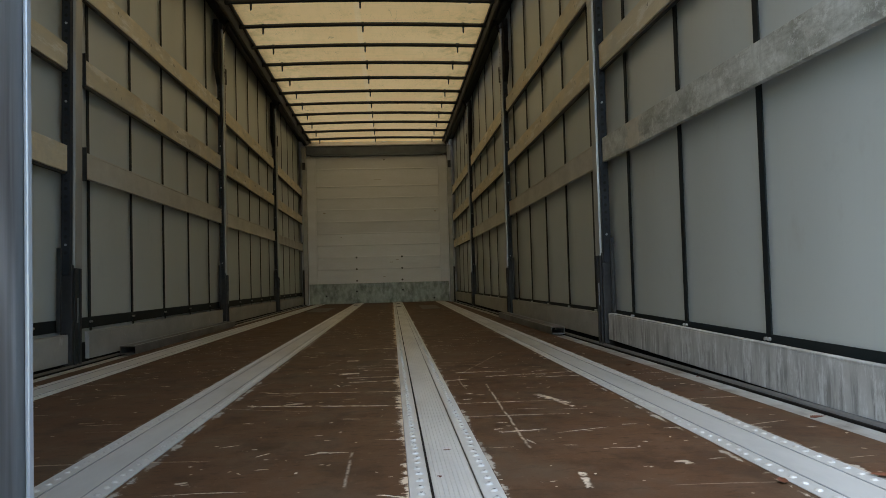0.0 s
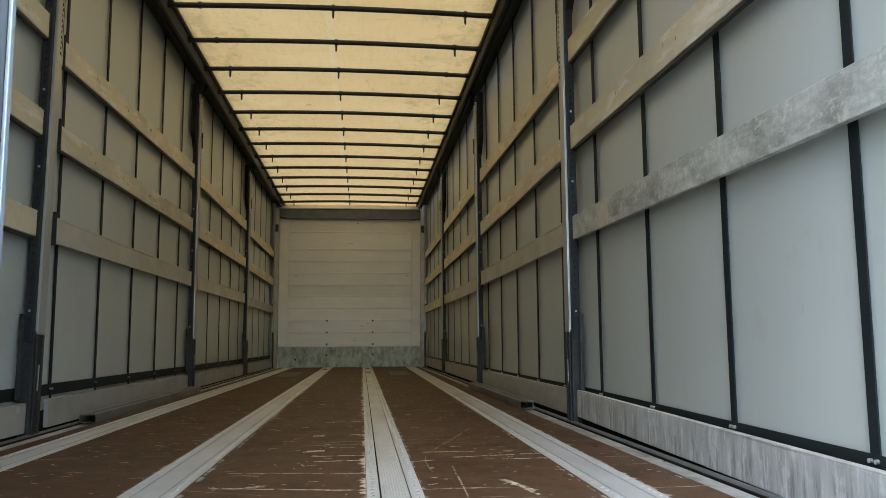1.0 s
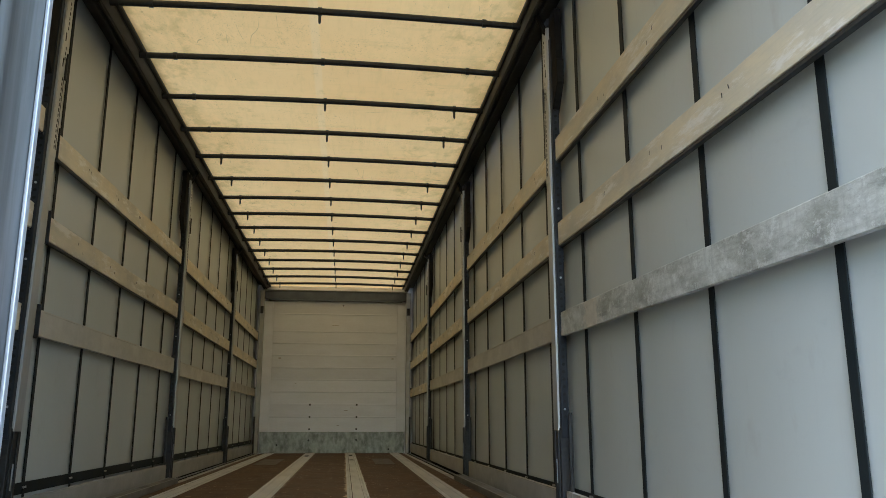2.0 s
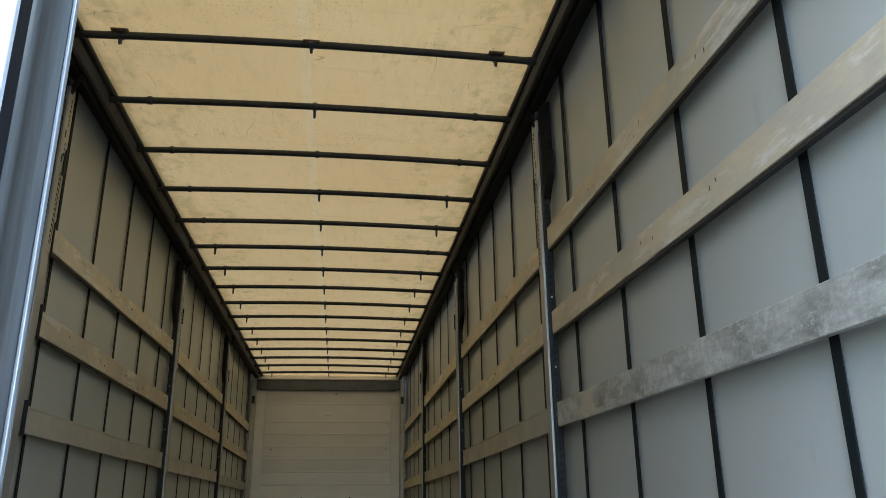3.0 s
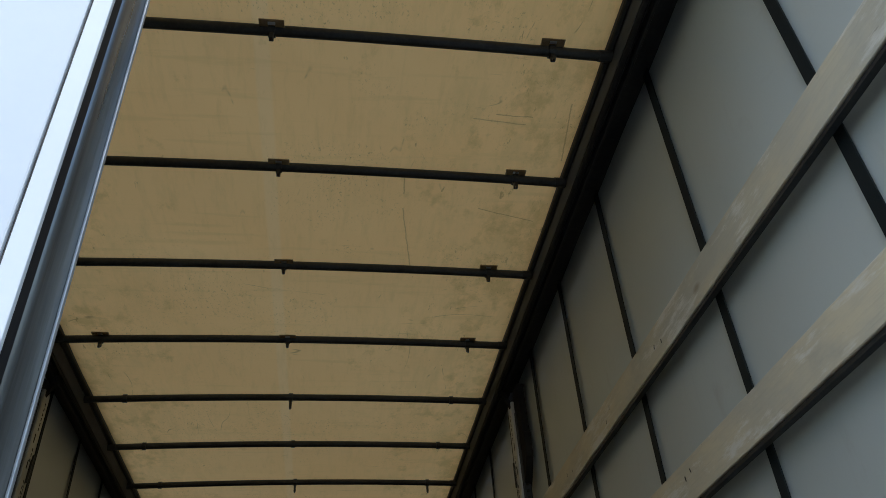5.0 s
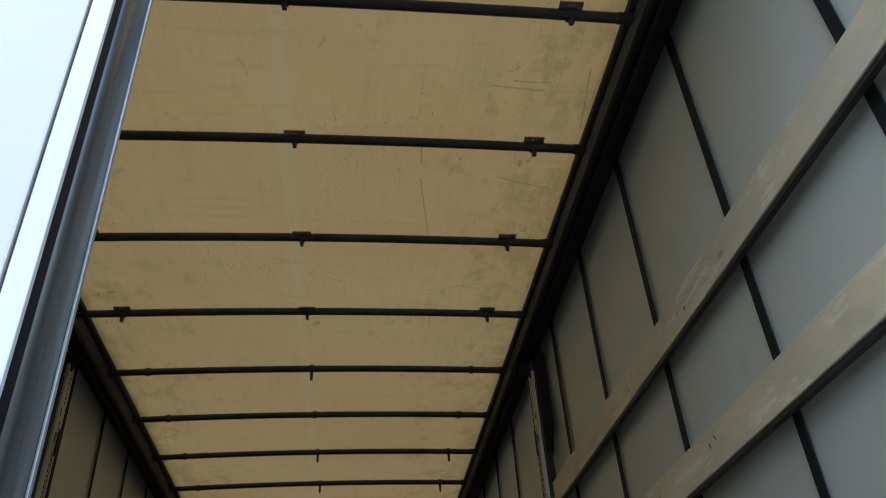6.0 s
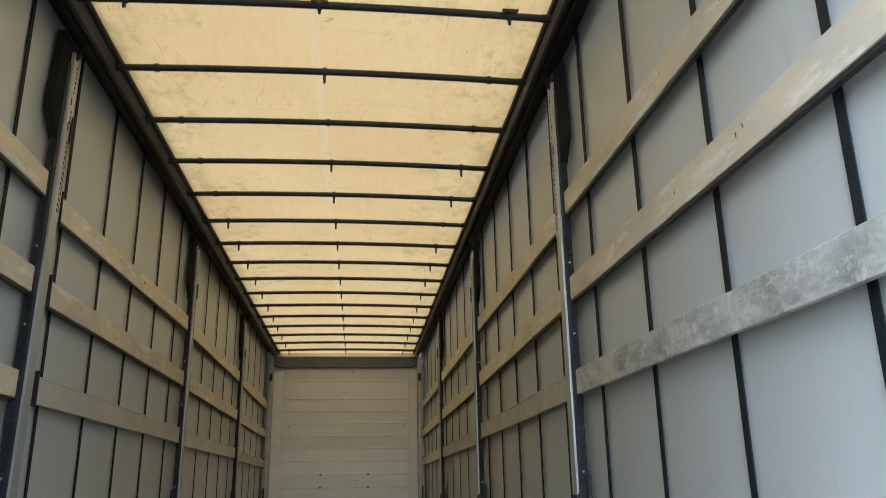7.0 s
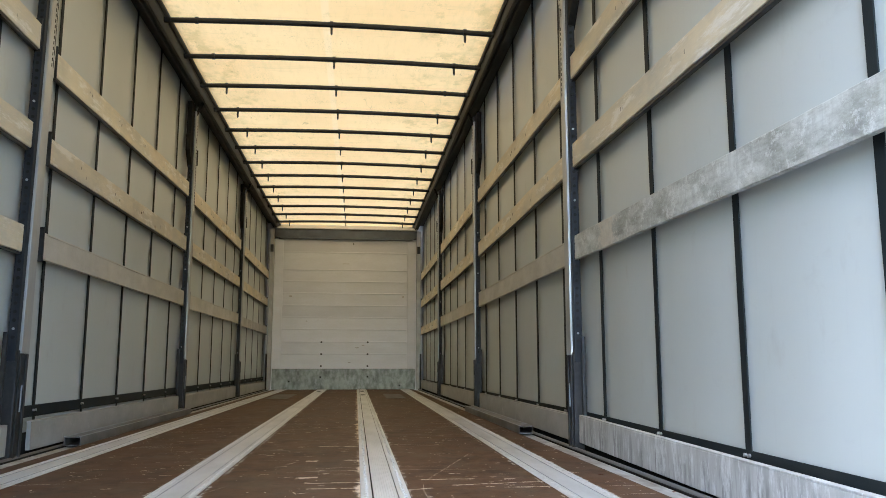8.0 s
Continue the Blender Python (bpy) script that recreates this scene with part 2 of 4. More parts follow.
MAT_DOOREDGE = worn("brushed_zinc_profile", (0.265, 0.270, 0.275), (0.145, 0.149, 0.153), 0.7, 0.32, scale=(1, 1, 0.06), big=40, fine=150, light=(0.36, 0.375, 0.39), lo=0.38, hi=0.62)
MAT_BEAD = worn("bright_zinc_edge", (0.48, 0.49, 0.50), (0.36, 0.37, 0.385), 0.4, 0.3, scale=(1, 1, 0.2), big=20, fine=90)
MAT_POST = worn("cream_grey_post", (0.50, 0.50, 0.47), (0.38, 0.38, 0.35), 0.1, 0.5, big=6, fine=60)
MAT_RUNNER = worn("dark_steel_runner", (0.155, 0.16, 0.165), (0.09, 0.094, 0.098), 0.5, 0.32, scale=(1, 0.2, 1), big=9, fine=60)
MAT_BEAM = worn("dull_load_beam", (0.19, 0.192, 0.187), (0.11, 0.108, 0.10), 0.3, 0.45, scale=(1, 0.5, 1), big=7, fine=50)
MAT_MARK = worn("brown_mark", (0.50, 0.46, 0.38), (0.38, 0.34, 0.27), 0.0, 0.6, big=60, fine=200)
MAT_LEAF = worn("dry_leaf", (0.16, 0.055, 0.025), (0.09, 0.035, 0.018), 0.0, 0.7, big=40, fine=160)
MAT_GROUND = worn("dark_unseen_ground", (0.070, 0.070, 0.068), (0.050, 0.050, 0.048), 0.0, 0.85, big=0.4, fine=30)


for m, gloss in ((MAT_STRAP, 0.12), (MAT_DARK, 0.3), (MAT_SEAL, 0.15), (MAT_CHANNEL, 0.15), (MAT_WEB, 0.3), (MAT_HOLE, 0.1), (MAT_GUTTER, 0.04)):
    m.node_tree.nodes["Principled BSDF"].inputs["Specular IOR Level"].default_value = gloss


def curtain_cloth():
    m, n, l, p = material("grey_curtain_cloth")
    v = coords(n, l)
    big, fine = noise_tex(n, l, v, 1.3, 5), noise_tex(n, l, v, 260, 2)
    scuff = noise_tex(n, l, coords(n, l, (1, 3.0, 1.2)), 3.0, 6, 0.65)
    c = mixed(n, l, ramp(n, l, big, 0.3, 0.75), (0.505, 0.544, 0.522), (0.470, 0.505, 0.484))
    c = mixed(n, l, maths(n, l, 'MULTIPLY', ramp(n, l, scuff, 0.60, 0.78), 0.4), c, (0.36, 0.35, 0.32))
    c = masked(n, l, c, noise_tex(n, l, coords(n, l, (1, 0.8, 1.6)), 7.0, 6, 0.7), 0.60, 0.72, 0.16, (0.33, 0.35, 0.35))
    mark = noise_tex(n, l, coords(n, l, (1, 14.0, 0.5)), 3.0, 5, 0.7)
    c = mixed(n, l, maths(n, l, 'MULTIPLY', ramp(n, l, mark, 0.60, 0.75), 0.10), c, (0.30, 0.31, 0.31))
    l.new(c, p.inputs["Base Color"])
    p.inputs["Roughness"].default_value = 0.34
    p.inputs["Specular IOR Level"].default_value = 0.6
    bumped(n, l, p, fine, 0.08, 0.001)
    return m


def roof_cloth():
    m, n, l, p = material("cream_roof_cloth")
    v = coords(n, l)
    big, fine = noise_tex(n, l, v, 0.9, 5), noise_tex(n, l, v, 120, 3)
    smear = noise_tex(n, l, coords(n, l, (2.6, 1.0, 1)), 2.6, 8, 0.7)
    # dirt lies in drifts near both long edges
    sep = n.new("ShaderNodeSeparateXYZ")
    l.new(v, sep.inputs[0])
    side = maths(n, l, 'ABSOLUTE', sep.outputs[0])
    drift = ramp(n, l, maths(n, l, 'ADD', maths(n, l, 'MULTIPLY', side, 0.22), smear), 0.62, 0.95)
    c = mixed(n, l, ramp(n, l, big, 0.35, 0.7), (0.935, 0.578, 0.226), (0.874, 0.515, 0.189))
    seam = ramp(n, l, maths(n, l, 'ABSOLUTE', maths(n, l, 'ADD', sep.outputs[0], 0.045)), 0.022, 0.03, (1, 1, 1, 1), (0, 0, 0, 1))
    c = mixed(n, l, maths(n, l, 'MULTIPLY', seam, 0.16), c, (0.86, 0.70, 0.40))
    c = mixed(n, l, maths(n, l, 'MULTIPLY', drift, 0.5), c, (0.62, 0.42, 0.155))
    # blotches, thickest along both edges, with a darker core
    edge = ramp(n, l, side, 0.40, 1.0)
    blot = maths(n, l, 'ADD', noise_tex(n, l, coords(n, l, (1.5, 1.0, 1)), 4.6, 8, 0.72), maths(n, l, 'MULTIPLY', edge, 0.13))
    c = masked(n, l, c, blot, 0.61, 0.73, 0.50, (0.53, 0.325, 0.10))
    dab = maths(n, l, 'ADD', noise_tex(n, l, coords(n, l, (2.6, 0.8, 1)), 11, 6, 0.72), maths(n, l, 'MULTIPLY', edge, 0.05))
    c = masked(n, l, c, dab, 0.68, 0.72, 0.55, (0.28, 0.155, 0.05))
    # streaks along, shade of faint wrinkles across, and spray in a few places
    c = masked(n, l, c, noise_tex(n, l, coords(n, l, (7.0, 1.0, 1)), 5.0, 6, 0.7), 0.50, 0.70, 0.22, (0.60, 0.385, 0.135))
    c = masked(n, l, c, noise_tex(n, l, coords(n, l, (0.5, 5.0, 1)), 3.0, 5, 0.65), 0.56, 0.66, 0.22, (0.62, 0.40, 0.14))
    spray = maths(n, l, 'MULTIPLY', ramp(n, l, noise_tex(n, l, coords(n, l, (1.8, 0.9, 1)), 60, 6, 0.8), 0.575, 0.63), ramp(n, l, noise_tex(n, l, v, 1.5, 5, 0.7), 0.48, 0.60))
    c = mixed(n, l, maths(n, l, 'MULTIPLY', spray, 0.65), c, (0.25, 0.145, 0.05))
    # a few long scuffs across and along the cloth
    for k, (scale, width, keep) in enumerate((((5.0, 0.8, 1), 0.005, 0.60), ((1.0, 5.0, 1), 0.006, 0.61))):
        level = noise_tex(n, l, coords(n, l, scale), 1.6, 1, 0.4)
        line = ramp(n, l, maths(n, l, 'ABSOLUTE', maths(n, l, 'ADD', level, -0.5)), width * 0.4, width, (1, 1, 1, 1), (0, 0, 0, 1))
        kept = ramp(n, l, noise_tex(n, l, coords(n, l, (1, 1, 1 + k)), 2.3, 4, 0.7), keep - 0.02, keep + 0.03)
        c = mixed(n, l, maths(n, l, 'MULTIPLY', maths(n, l, 'MULTIPLY', line, kept), 0.65), c, (0.29, 0.165, 0.06))
    # single creases, their shade painted as dark lines: (axis, start along, end along, offset at start, slope, width)
    wander = maths(n, l, 'MULTIPLY', maths(n, l, 'SUBTRACT', noise_tex(n, l, v, 16.0, 6, 0.75), 0.5), 0.016)
    for axis, a0, a1, o0, slope, width in ((1, 2.20, 2.625, 0.485, 0.165, 0.0028), (1, 2.03, 2.12, 0.478, 0.05, 0.002), (0, 0.70, 0.90, 1.69, 0.10, 0.0025), (0, 0.78, 0.92, 1.665, 0.05, 0.002), (0, 0.80, 1.05, 2.19, 0.3, 0.0022), (1, 1.60, 1.90, 1.05, 0.12, 0.002)):
        along, across = sep.outputs[axis], sep.outputs[1 - axis]
        off = maths(n, l, 'ABSOLUTE', maths(n, l, 'ADD', maths(n, l, 'SUBTRACT', maths(n, l, 'SUBTRACT', across, o0), maths(n, l, 'MULTIPLY', maths(n, l, 'SUBTRACT', along, a0), slope)), wander))
        inside = maths(n, l, 'MULTIPLY', maths(n, l, 'GREATER_THAN', along, a0), maths(n, l, 'LESS_THAN', along, a1))
        crease = maths(n, l, 'MULTIPLY', ramp(n, l, off, width * 0.4, width, (1, 1, 1, 1), (0, 0, 0, 1)), inside)
        c = mixed(n, l, maths(n, l, 'MULTIPLY', crease, 0.6), c, (0.26, 0.14, 0.05))
    l.new(c, p.inputs["Base Color"])
    p.inputs["Roughness"].default_value = 0.6
    p.inputs["Specular IOR Level"].default_value = 0.12
    bumped(n, l, p, fine, 0.1, 0.001)
    out, tr, mx = n["Material Output"], n.new("ShaderNodeBsdfTranslucent"), n.new("ShaderNodeMixShader")
    l.new(c, tr.inputs["Color"])
    mx.inputs[0].default_value = 0.215
    l.new(p.outputs[0], mx.inputs[1])
    l.new(tr.outputs[0], mx.inputs[2])
    l.new(mx.outputs[0], out.inputs["Surface"])
    return m


def strokes(n, l, c, cells, length, width, keep, spread, tone, shift, crowd):
    """Lays one thin straight scratch into some of the cells of a Voronoi pattern."""
    mp = n.new("ShaderNodeMapping")
    mp.inputs["Scale"].default_value = (cells, cells, 0)
    mp.inputs["Location"].default_value = (shift, shift * 1.7, 0)
    tc = n.new("ShaderNodeTexCoord")
    l.new(tc.outputs["Object"], mp.inputs["Vector"])
    vo = n.new("ShaderNodeTexVoronoi")
    vo.voronoi_dimensions = '2D'
    vo.inputs["Scale"].default_value = 1.0
    l.new(mp.outputs[0], vo.inputs["Vector"])
    away = n.new("ShaderNodeVectorMath")
    away.operation = 'SUBTRACT'
    l.new(mp.outputs[0], away.inputs[0])
    l.new(vo.outputs["Position"], away.inputs[1])
    chance = n.new("ShaderNodeSeparateColor")
    l.new(vo.outputs["Color"], chance.inputs[0])
    signed = maths(n, l, 'SUBTRACT', maths(n, l, 'MULTIPLY', chance.outputs[0], 2.0), 1.0)
    angle = maths(n, l, 'MULTIPLY', maths(n, l, 'POWER', signed, 3.0), spread)
    turn = n.new("ShaderNodeVectorRotate")
    turn.rotation_type = 'Z_AXIS'
    l.new(away.outputs[0], turn.inputs["Vector"])
    l.new(angle, turn.inputs["Angle"])
    d = n.new("ShaderNodeSeparateXYZ")
    l.new(turn.outputs[0], d.inputs[0])
    wobble = maths(n, l, 'MULTIPLY', maths(n, l, 'SUBTRACT', noise_tex(n, l, mp.outputs[0], 3.0, 3, 0.6), 0.5), width * 1.5)
    bent = maths(n, l, 'ADD', d.outputs[1], maths(n, l, 'MULTIPLY', maths(n, l, 'POWER', d.outputs[0], 2.0), 0.15))
    off = maths(n, l, 'ABSOLUTE', maths(n, l, 'ADD', bent, wobble))
    span = maths(n, l, 'MULTIPLY', maths(n, l, 'ADD', chance.outputs[1], 0.25), length * 0.8)
    inside = maths(n, l, 'LESS_THAN', maths(n, l, 'ABSOLUTE', d.outputs[0]), span)
    ragged = maths(n, l, 'MULTIPLY', noise_tex(n, l, mp.outputs[0], 30.0 / cells * 2.0, 3, 0.7), width * 1.9)
    taper = maths(n, l, 'SUBTRACT', 1.0, maths(n, l, 'DIVIDE', maths(n, l, 'ABSOLUTE', d.outputs[0]), span))
    thick = maths(n, l, 'MULTIPLY', maths(n, l, 'SUBTRACT', ragged, width * 0.5), maths(n, l, 'POWER', maths(n, l, 'MAXIMUM', taper, 0.0), 0.5))
    stroke = maths(n, l, 'MULTIPLY', maths(n, l, 'LESS_THAN', off, thick), inside)
    kept = maths(n, l, 'GREATER_THAN', chance.outputs[2], keep)
    fac = maths(n, l, 'MULTIPLY', maths(n, l, 'MULTIPLY', stroke, kept), maths(n, l, 'MULTIPLY', maths(n, l, 'MINIMUM', maths(n, l, 'ADD', crowd, 0.4), 1.0), tone))
    return mixed(n, l, fac, c, (0.66, 0.57, 0.45))


def plywood():
    m, n, l, p = material("brown_floor_plywood")
    v = coords(n, l)
    sep = n.new("ShaderNodeSeparateXYZ")
    l.new(v, sep.inputs[0])
    big, mid = noise_tex(n, l, v, 1.6, 6, 0.6), noise_tex(n, l, v, 9, 6, 0.65)
    mesh = noise_tex(n, l, v, 300, 2)
    c = mixed(n, l, ramp(n, l, big, 0.3, 0.7), (0.088, 0.045, 0.024), (0.130, 0.070, 0.038))
    c = mixed(n, l, maths(n, l, 'MULTIPLY', ramp(n, l, mid, 0.5, 0.8), 0.5), c, (0.125, 0.083, 0.055))
    c = mixed(n, l, maths(n, l, 'MULTIPLY', ramp(n, l, noise_tex(n, l, v, 60, 5, 0.75), 0.58, 0.72), 0.5), c, (0.20, 0.14, 0.095))
    c = mixed(n, l, maths(n, l, 'MULTIPLY', ramp(n, l, noise_tex(n, l, coords(n, l, (1, 2.2, 1)), 22, 6, 0.75), 0.54, 0.64), 0.55), c, (0.026, 0.015, 0.009))
    # scratches: in each cell of the floor one straight stroke, most of them across the trailer
    c = mixed(n, l, maths(n, l, 'MULTIPLY', ramp(n, l, noise_tex(n, l, coords(n, l, (1, 0.7, 1)), 3.6, 7, 0.7), 0.48, 0.62), 0.55), c, (0.105, 0.078, 0.052))
    c = mixed(n, l, maths(n, l, 'MULTIPLY', ramp(n, l, noise_tex(n, l, coords(n, l, (1.3, 0.8, 2)), 5.5, 7, 0.7), 0.50, 0.62), 0.5), c, (0.040, 0.025, 0.016))
    crowd = ramp(n, l, noise_tex(n, l, v, 1.3, 4, 0.6), 0.40, 0.62)
    for k, (cells, length, width, keep, spread, tone) in enumerate(((1.3, 0.56, 0.0120, 0.62, 0.16, 0.70), (2.0, 0.60, 0.0140, 0.74, 0.12, 0.80), (1.7, 0.46, 0.0090, 0.60, 3.0, 0.45), (5.0, 0.40, 0.026, 0.72, 0.7, 0.9), (11.0, 0.30, 0.072, 0.83, 1.6, 1.0), (22.0, 0.15, 0.13, 0.87, 3.0, 1.0))):
        c = strokes(n, l, c, cells, length, width, keep, spread, tone, 5.7 * k, crowd)
    # single long scratches and one torn gouge: (axis, start along, end along, offset at start, slope, width, tone)
    wander = maths(n, l, 'MULTIPLY', maths(n, l, 'SUBTRACT', noise_tex(n, l, v, 14.0, 4, 0.6), 0.5), 0.012)
    broken = ramp(n, l, noise_tex(n, l, v, 24.0, 3, 0.7), 0.40, 0.52)
    fray = maths(n, l, 'SUBTRACT', noise_tex(n, l, coords(n, l, (1, 2.0, 1)), 38.0, 4, 0.7), 0.5)
    ends = maths(n, l, 'MULTIPLY', maths(n, l, 'SUBTRACT', noise_tex(n, l, coords(n, l, (1, 1, 1.7)), 45.0, 3, 0.7), 0.5), 0.06)
    for axis, a0, a1, o0, slope, width, tone in ((0, 0.026, 0.222, 3.859, 0.031, 0.022, 0.8), (0, 0.154, 0.221, 3.297, 0.045, 0.02, 0.9), (0, 0, 0.045, 3.28, 0.2, 0.045, 0.9), (0, 0, 0.07, 2.79, 0.205, 0.035, 0.9), (0, 0.034, 0.219, 2.665, 0.027, 0.012, 0.85), (0, 0.042, 0.213, 2.544, 0.023, 0.014, 0.85), (0, 0.353, 0.444, 2.487, 0.396, 0.014, 0.8), (0, 0.417, 0.601, 2.715, 0, 0.013, 0.9), (0, 0.505, 0.835, 2.576, 0.161, 0.012, 0.85), (1, 2.739, 3.491, 0.451, 0.326, 0.0035, 0.5), (0, 0.694, 0.869, 4.997, 0.291, 0.02, 0.5), (0, 0.672, 0.838, 2.516, 0, 0.012, 0.9), (0, -0.205, 0.218, 2.089, -0.201, 0.012, 0.9), (0, -0.201, 0.209, 2.342, -0.144, 0.008, 0.7), (0, 0.423, 0.526, 1.583, 0.175, 0.009, 0.9), (1, 1.412, 2.378, 0.456, 0.031, 0.003, 0.55), (1, 1.163, 1.439, 0.109, 0, 0.0035, 0.45), (1, 1.945, 2.131, 0.652, -0.301, 0.02, 0.9), (1, 1.88, 1.97, 0.655, -0.25, 0.012, 0.9), (1, 1.102, 1.204, 0.499, 0.108, 0.01, 0.9), (0, 0.36, 0.42, 1.432, -0.05, 0.007, 0.9)):
        along, across = sep.outputs[axis], sep.outputs[1 - axis]
        along = maths(n, l, 'ADD', along, ends)
        off = maths(n, l, 'ABSOLUTE', maths(n, l, 'ADD', maths(n, l, 'SUBTRACT', maths(n, l, 'SUBTRACT', across, o0), maths(n, l, 'MULTIPLY', maths(n, l, 'SUBTRACT', along, a0), slope)), wander))
        off = maths(n, l, 'ADD', off, maths(n, l, 'MULTIPLY', fray, width * 1.5))
        inside = maths(n, l, 'MULTIPLY', maths(n, l, 'GREATER_THAN', along, a0), maths(n, l, 'LESS_THAN', along, a1))
        line = maths(n, l, 'MULTIPLY', ramp(n, l, off, width * 0.45, width * 0.6, (1, 1, 1, 1), (0, 0, 0, 1)), maths(n, l, 'MULTIPLY', inside, broken))
        c = mixed(n, l, maths(n, l, 'MULTIPLY', line, tone), c, (0.70, 0.60, 0.46))
    # chips where the coating has come off down to pale wood
    chip = ramp(n, l, noise_tex(n, l, coords(n, l, (8, 15, 1)), 1.0, 4, 0.6), 0.665, 0.675)
    c = mixed(n, l, maths(n, l, 'MULTIPLY', chip, 0.85), c, (0.52, 0.44, 0.34))
    # splintered edges beside the strips
    skewed = maths(n, l, 'SUBTRACT', sep.outputs[0], maths(n, l, 'MULTIPLY', maths(n, l, 'SUBTRACT', sep.outputs[1], 5.5), 0.0085))
    for x0, reach, deep, pale in ((0.213, 17.0, 0.36, (0.70, 0.58, 0.43)), (-0.262, 30.0, 0.34, (0.46, 0.44, 0.39)), (0.365, 34.0, 0.32, (0.46, 0.42, 0.35)), (-0.425, 40.0, 0.30, (0.42, 0.40, 0.35)), (0.838, 44.0, 0.30, (0.50, 0.45, 0.37)), (1.0, 36.0, 0.34, (0.50, 0.45, 0.37))):
        near = maths(n, l, 'SUBTRACT', 1.0, maths(n, l, 'MULTIPLY', maths(n, l, 'ABSOLUTE', maths(n, l, 'ADD', skewed if x0 > 0.8 else sep.outputs[0], -x0)), reach))
        torn = noise_tex(n, l, coords(n, l, (7.0, 11, 1)), 1.0, 8, 0.80)
        patch = ramp(n, l, noise_tex(n, l, coords(n, l, (0.2, 1, 1)), 1.5, 2), 0.36, 0.5)
        edge = maths(n, l, 'MULTIPLY', ramp(n, l, maths(n, l, 'ADD', maths(n, l, 'MULTIPLY', near, deep), torn), 0.80, 0.84), patch)
        c = mixed(n, l, edge, c, pale)
    l.new(c, p.inputs["Base Color"])
    l.new(maths(n, l, 'ADD', maths(n, l, 'MULTIPLY', mid, 0.3), 0.42), p.inputs["Roughness"])
    p.inputs["Specular IOR Level"].default_value = 0.14
    bumped(n, l, p, mesh, 0.15, 0.001)
    return m


MAT_CURTAIN, MAT_ROOF, MAT_PLY = curtain_cloth(), roof_cloth(), plywood()


# ---------------------------------------------------------------- builders
def box(bm, x0, x1, y0, y1, z0, z1, bevel=0.0):
    got = bmesh.ops.create_cube(bm, size=1.0)["verts"]
    for v in got:
        v.co = Vector(((x0 + x1) / 2 + v.co.x * (x1 - x0), (y0 + y1) / 2 + v.co.y * (y1 - y0), (z0 + z1) / 2 + v.co.z * (z1 - z0)))
    if bevel:
        edges = list({e for v in got for e in v.link_edges})
        bmesh.ops.bevel(bm, geom=edges, offset=bevel, segments=2, affect='EDGES', profile=0.6)
    return bm


def rod(bm, a, b, r, sides=12, r2=None):
    a, b = Vector(a), Vector(b)
    m = Matrix.Translation((a + b) / 2) @ (b - a).to_track_quat("Z", "Y").to_matrix().to_4x4()
    bmesh.ops.create_cone(bm, cap_ends=True, segments=sides, radius1=r, radius2=r if r2 is None else r2, depth=(b - a).length, matrix=m)
    return bm


def profile(bm, outline, y0, y1, axis="y"):
    """Extrudes a closed outline of (x, z) along y."""
    a = [bm.verts.new((x, y0, z)) for x, z in outline]
    b = [bm.verts.new((x, y1, z)) for x, z in outline]
    k = len(outline)
    bm.faces.new(a)
    bm.faces.new(b[::-1])
    for i in range(k):
        bm.faces.new((a[i], b[i], b[(i + 1) % k], a[(i + 1) % k]))
    bmesh.ops.recalc_face_normals(bm, faces=bm.faces)
    return bm


def mesh_of(name, bm, mat, smooth=False):
    data = bpy.data.meshes.new(name)
    bmesh.ops.recalc_face_normals(bm, faces=bm.faces)
    bm.to_mesh(data)
    bm.free()
    data.materials.append(mat)
    if smooth:
        for f in data.polygons:
            f.use_smooth = len(f.vertices) == 4
    return data


def part(name, bm, mat, parent, label="", smooth=False):
    ob = new(name, mesh_of(name, bm, mat, smooth))
    ob.parent = parent
    return tagged(ob, label)


def piece(name, data, parent, at=(0, 0, 0)):
    """One more piece on a shared mesh."""
    ob = new(name, data)
    ob.parent = parent
    ob.location = at
    return ob


def thing(name, label, category, at=(0, 0, 0), group="", kind="", rz=0):
    ob = new(name)
    ob.empty_display_size = 0.1
    ob.matrix_basis = pose(*at, 0, 0, rz)
    return tagged(ob, label, category, group, kind)


# ---------------------------------------------------------------- plan
REAR, FRONT = 0.33, 13.03            # inside of the rear doors, inside of the front wall
FACE = 1.24                          # inner face of the side boards
CLOTH = 1.288                        # side curtains
BOW_Z, ROOF_Z = 2.688, 2.718
PILLARS = {1: (3.715, 6.83, 9.97), -1: (3.575, 6.80, 9.95)}

# ground under the trailer and all round it, unseen, kept dark to limit bounced light
bm = bmesh.new()
bmesh.ops.create_grid(bm, x_segments=40, y_segments=40, size=600)
for v in bm.verts:
    v.co.z = -1.2
ground = new("ground", mesh_of("ground", bm, MAT_GROUND))
tagged(ground, "unseen ground under the trailer, dark to limit bounced light", "ground", kind="structure")

# floor
floor = thing("floor", "scratched dark brown plywood trailer floor with aluminium strips", "floor", kind="structure")
STRIPS = (-0.980, -0.345, 0.288, 0.922)
HALF = 0.073
edges = [-1.125, STRIPS[0] - HALF, STRIPS[0] + HALF, STRIPS[1] - HALF, STRIPS[1] + HALF, STRIPS[2] - HALF, STRIPS[2] + HALF, 1.125]
for a, b in zip(edges[0::2], edges[1::2]):
    part("plywood_board", box(bmesh.new(), a + 0.001, b - 0.001, REAR, FRONT, -0.03, 0.0), MAT_PLY, floor)


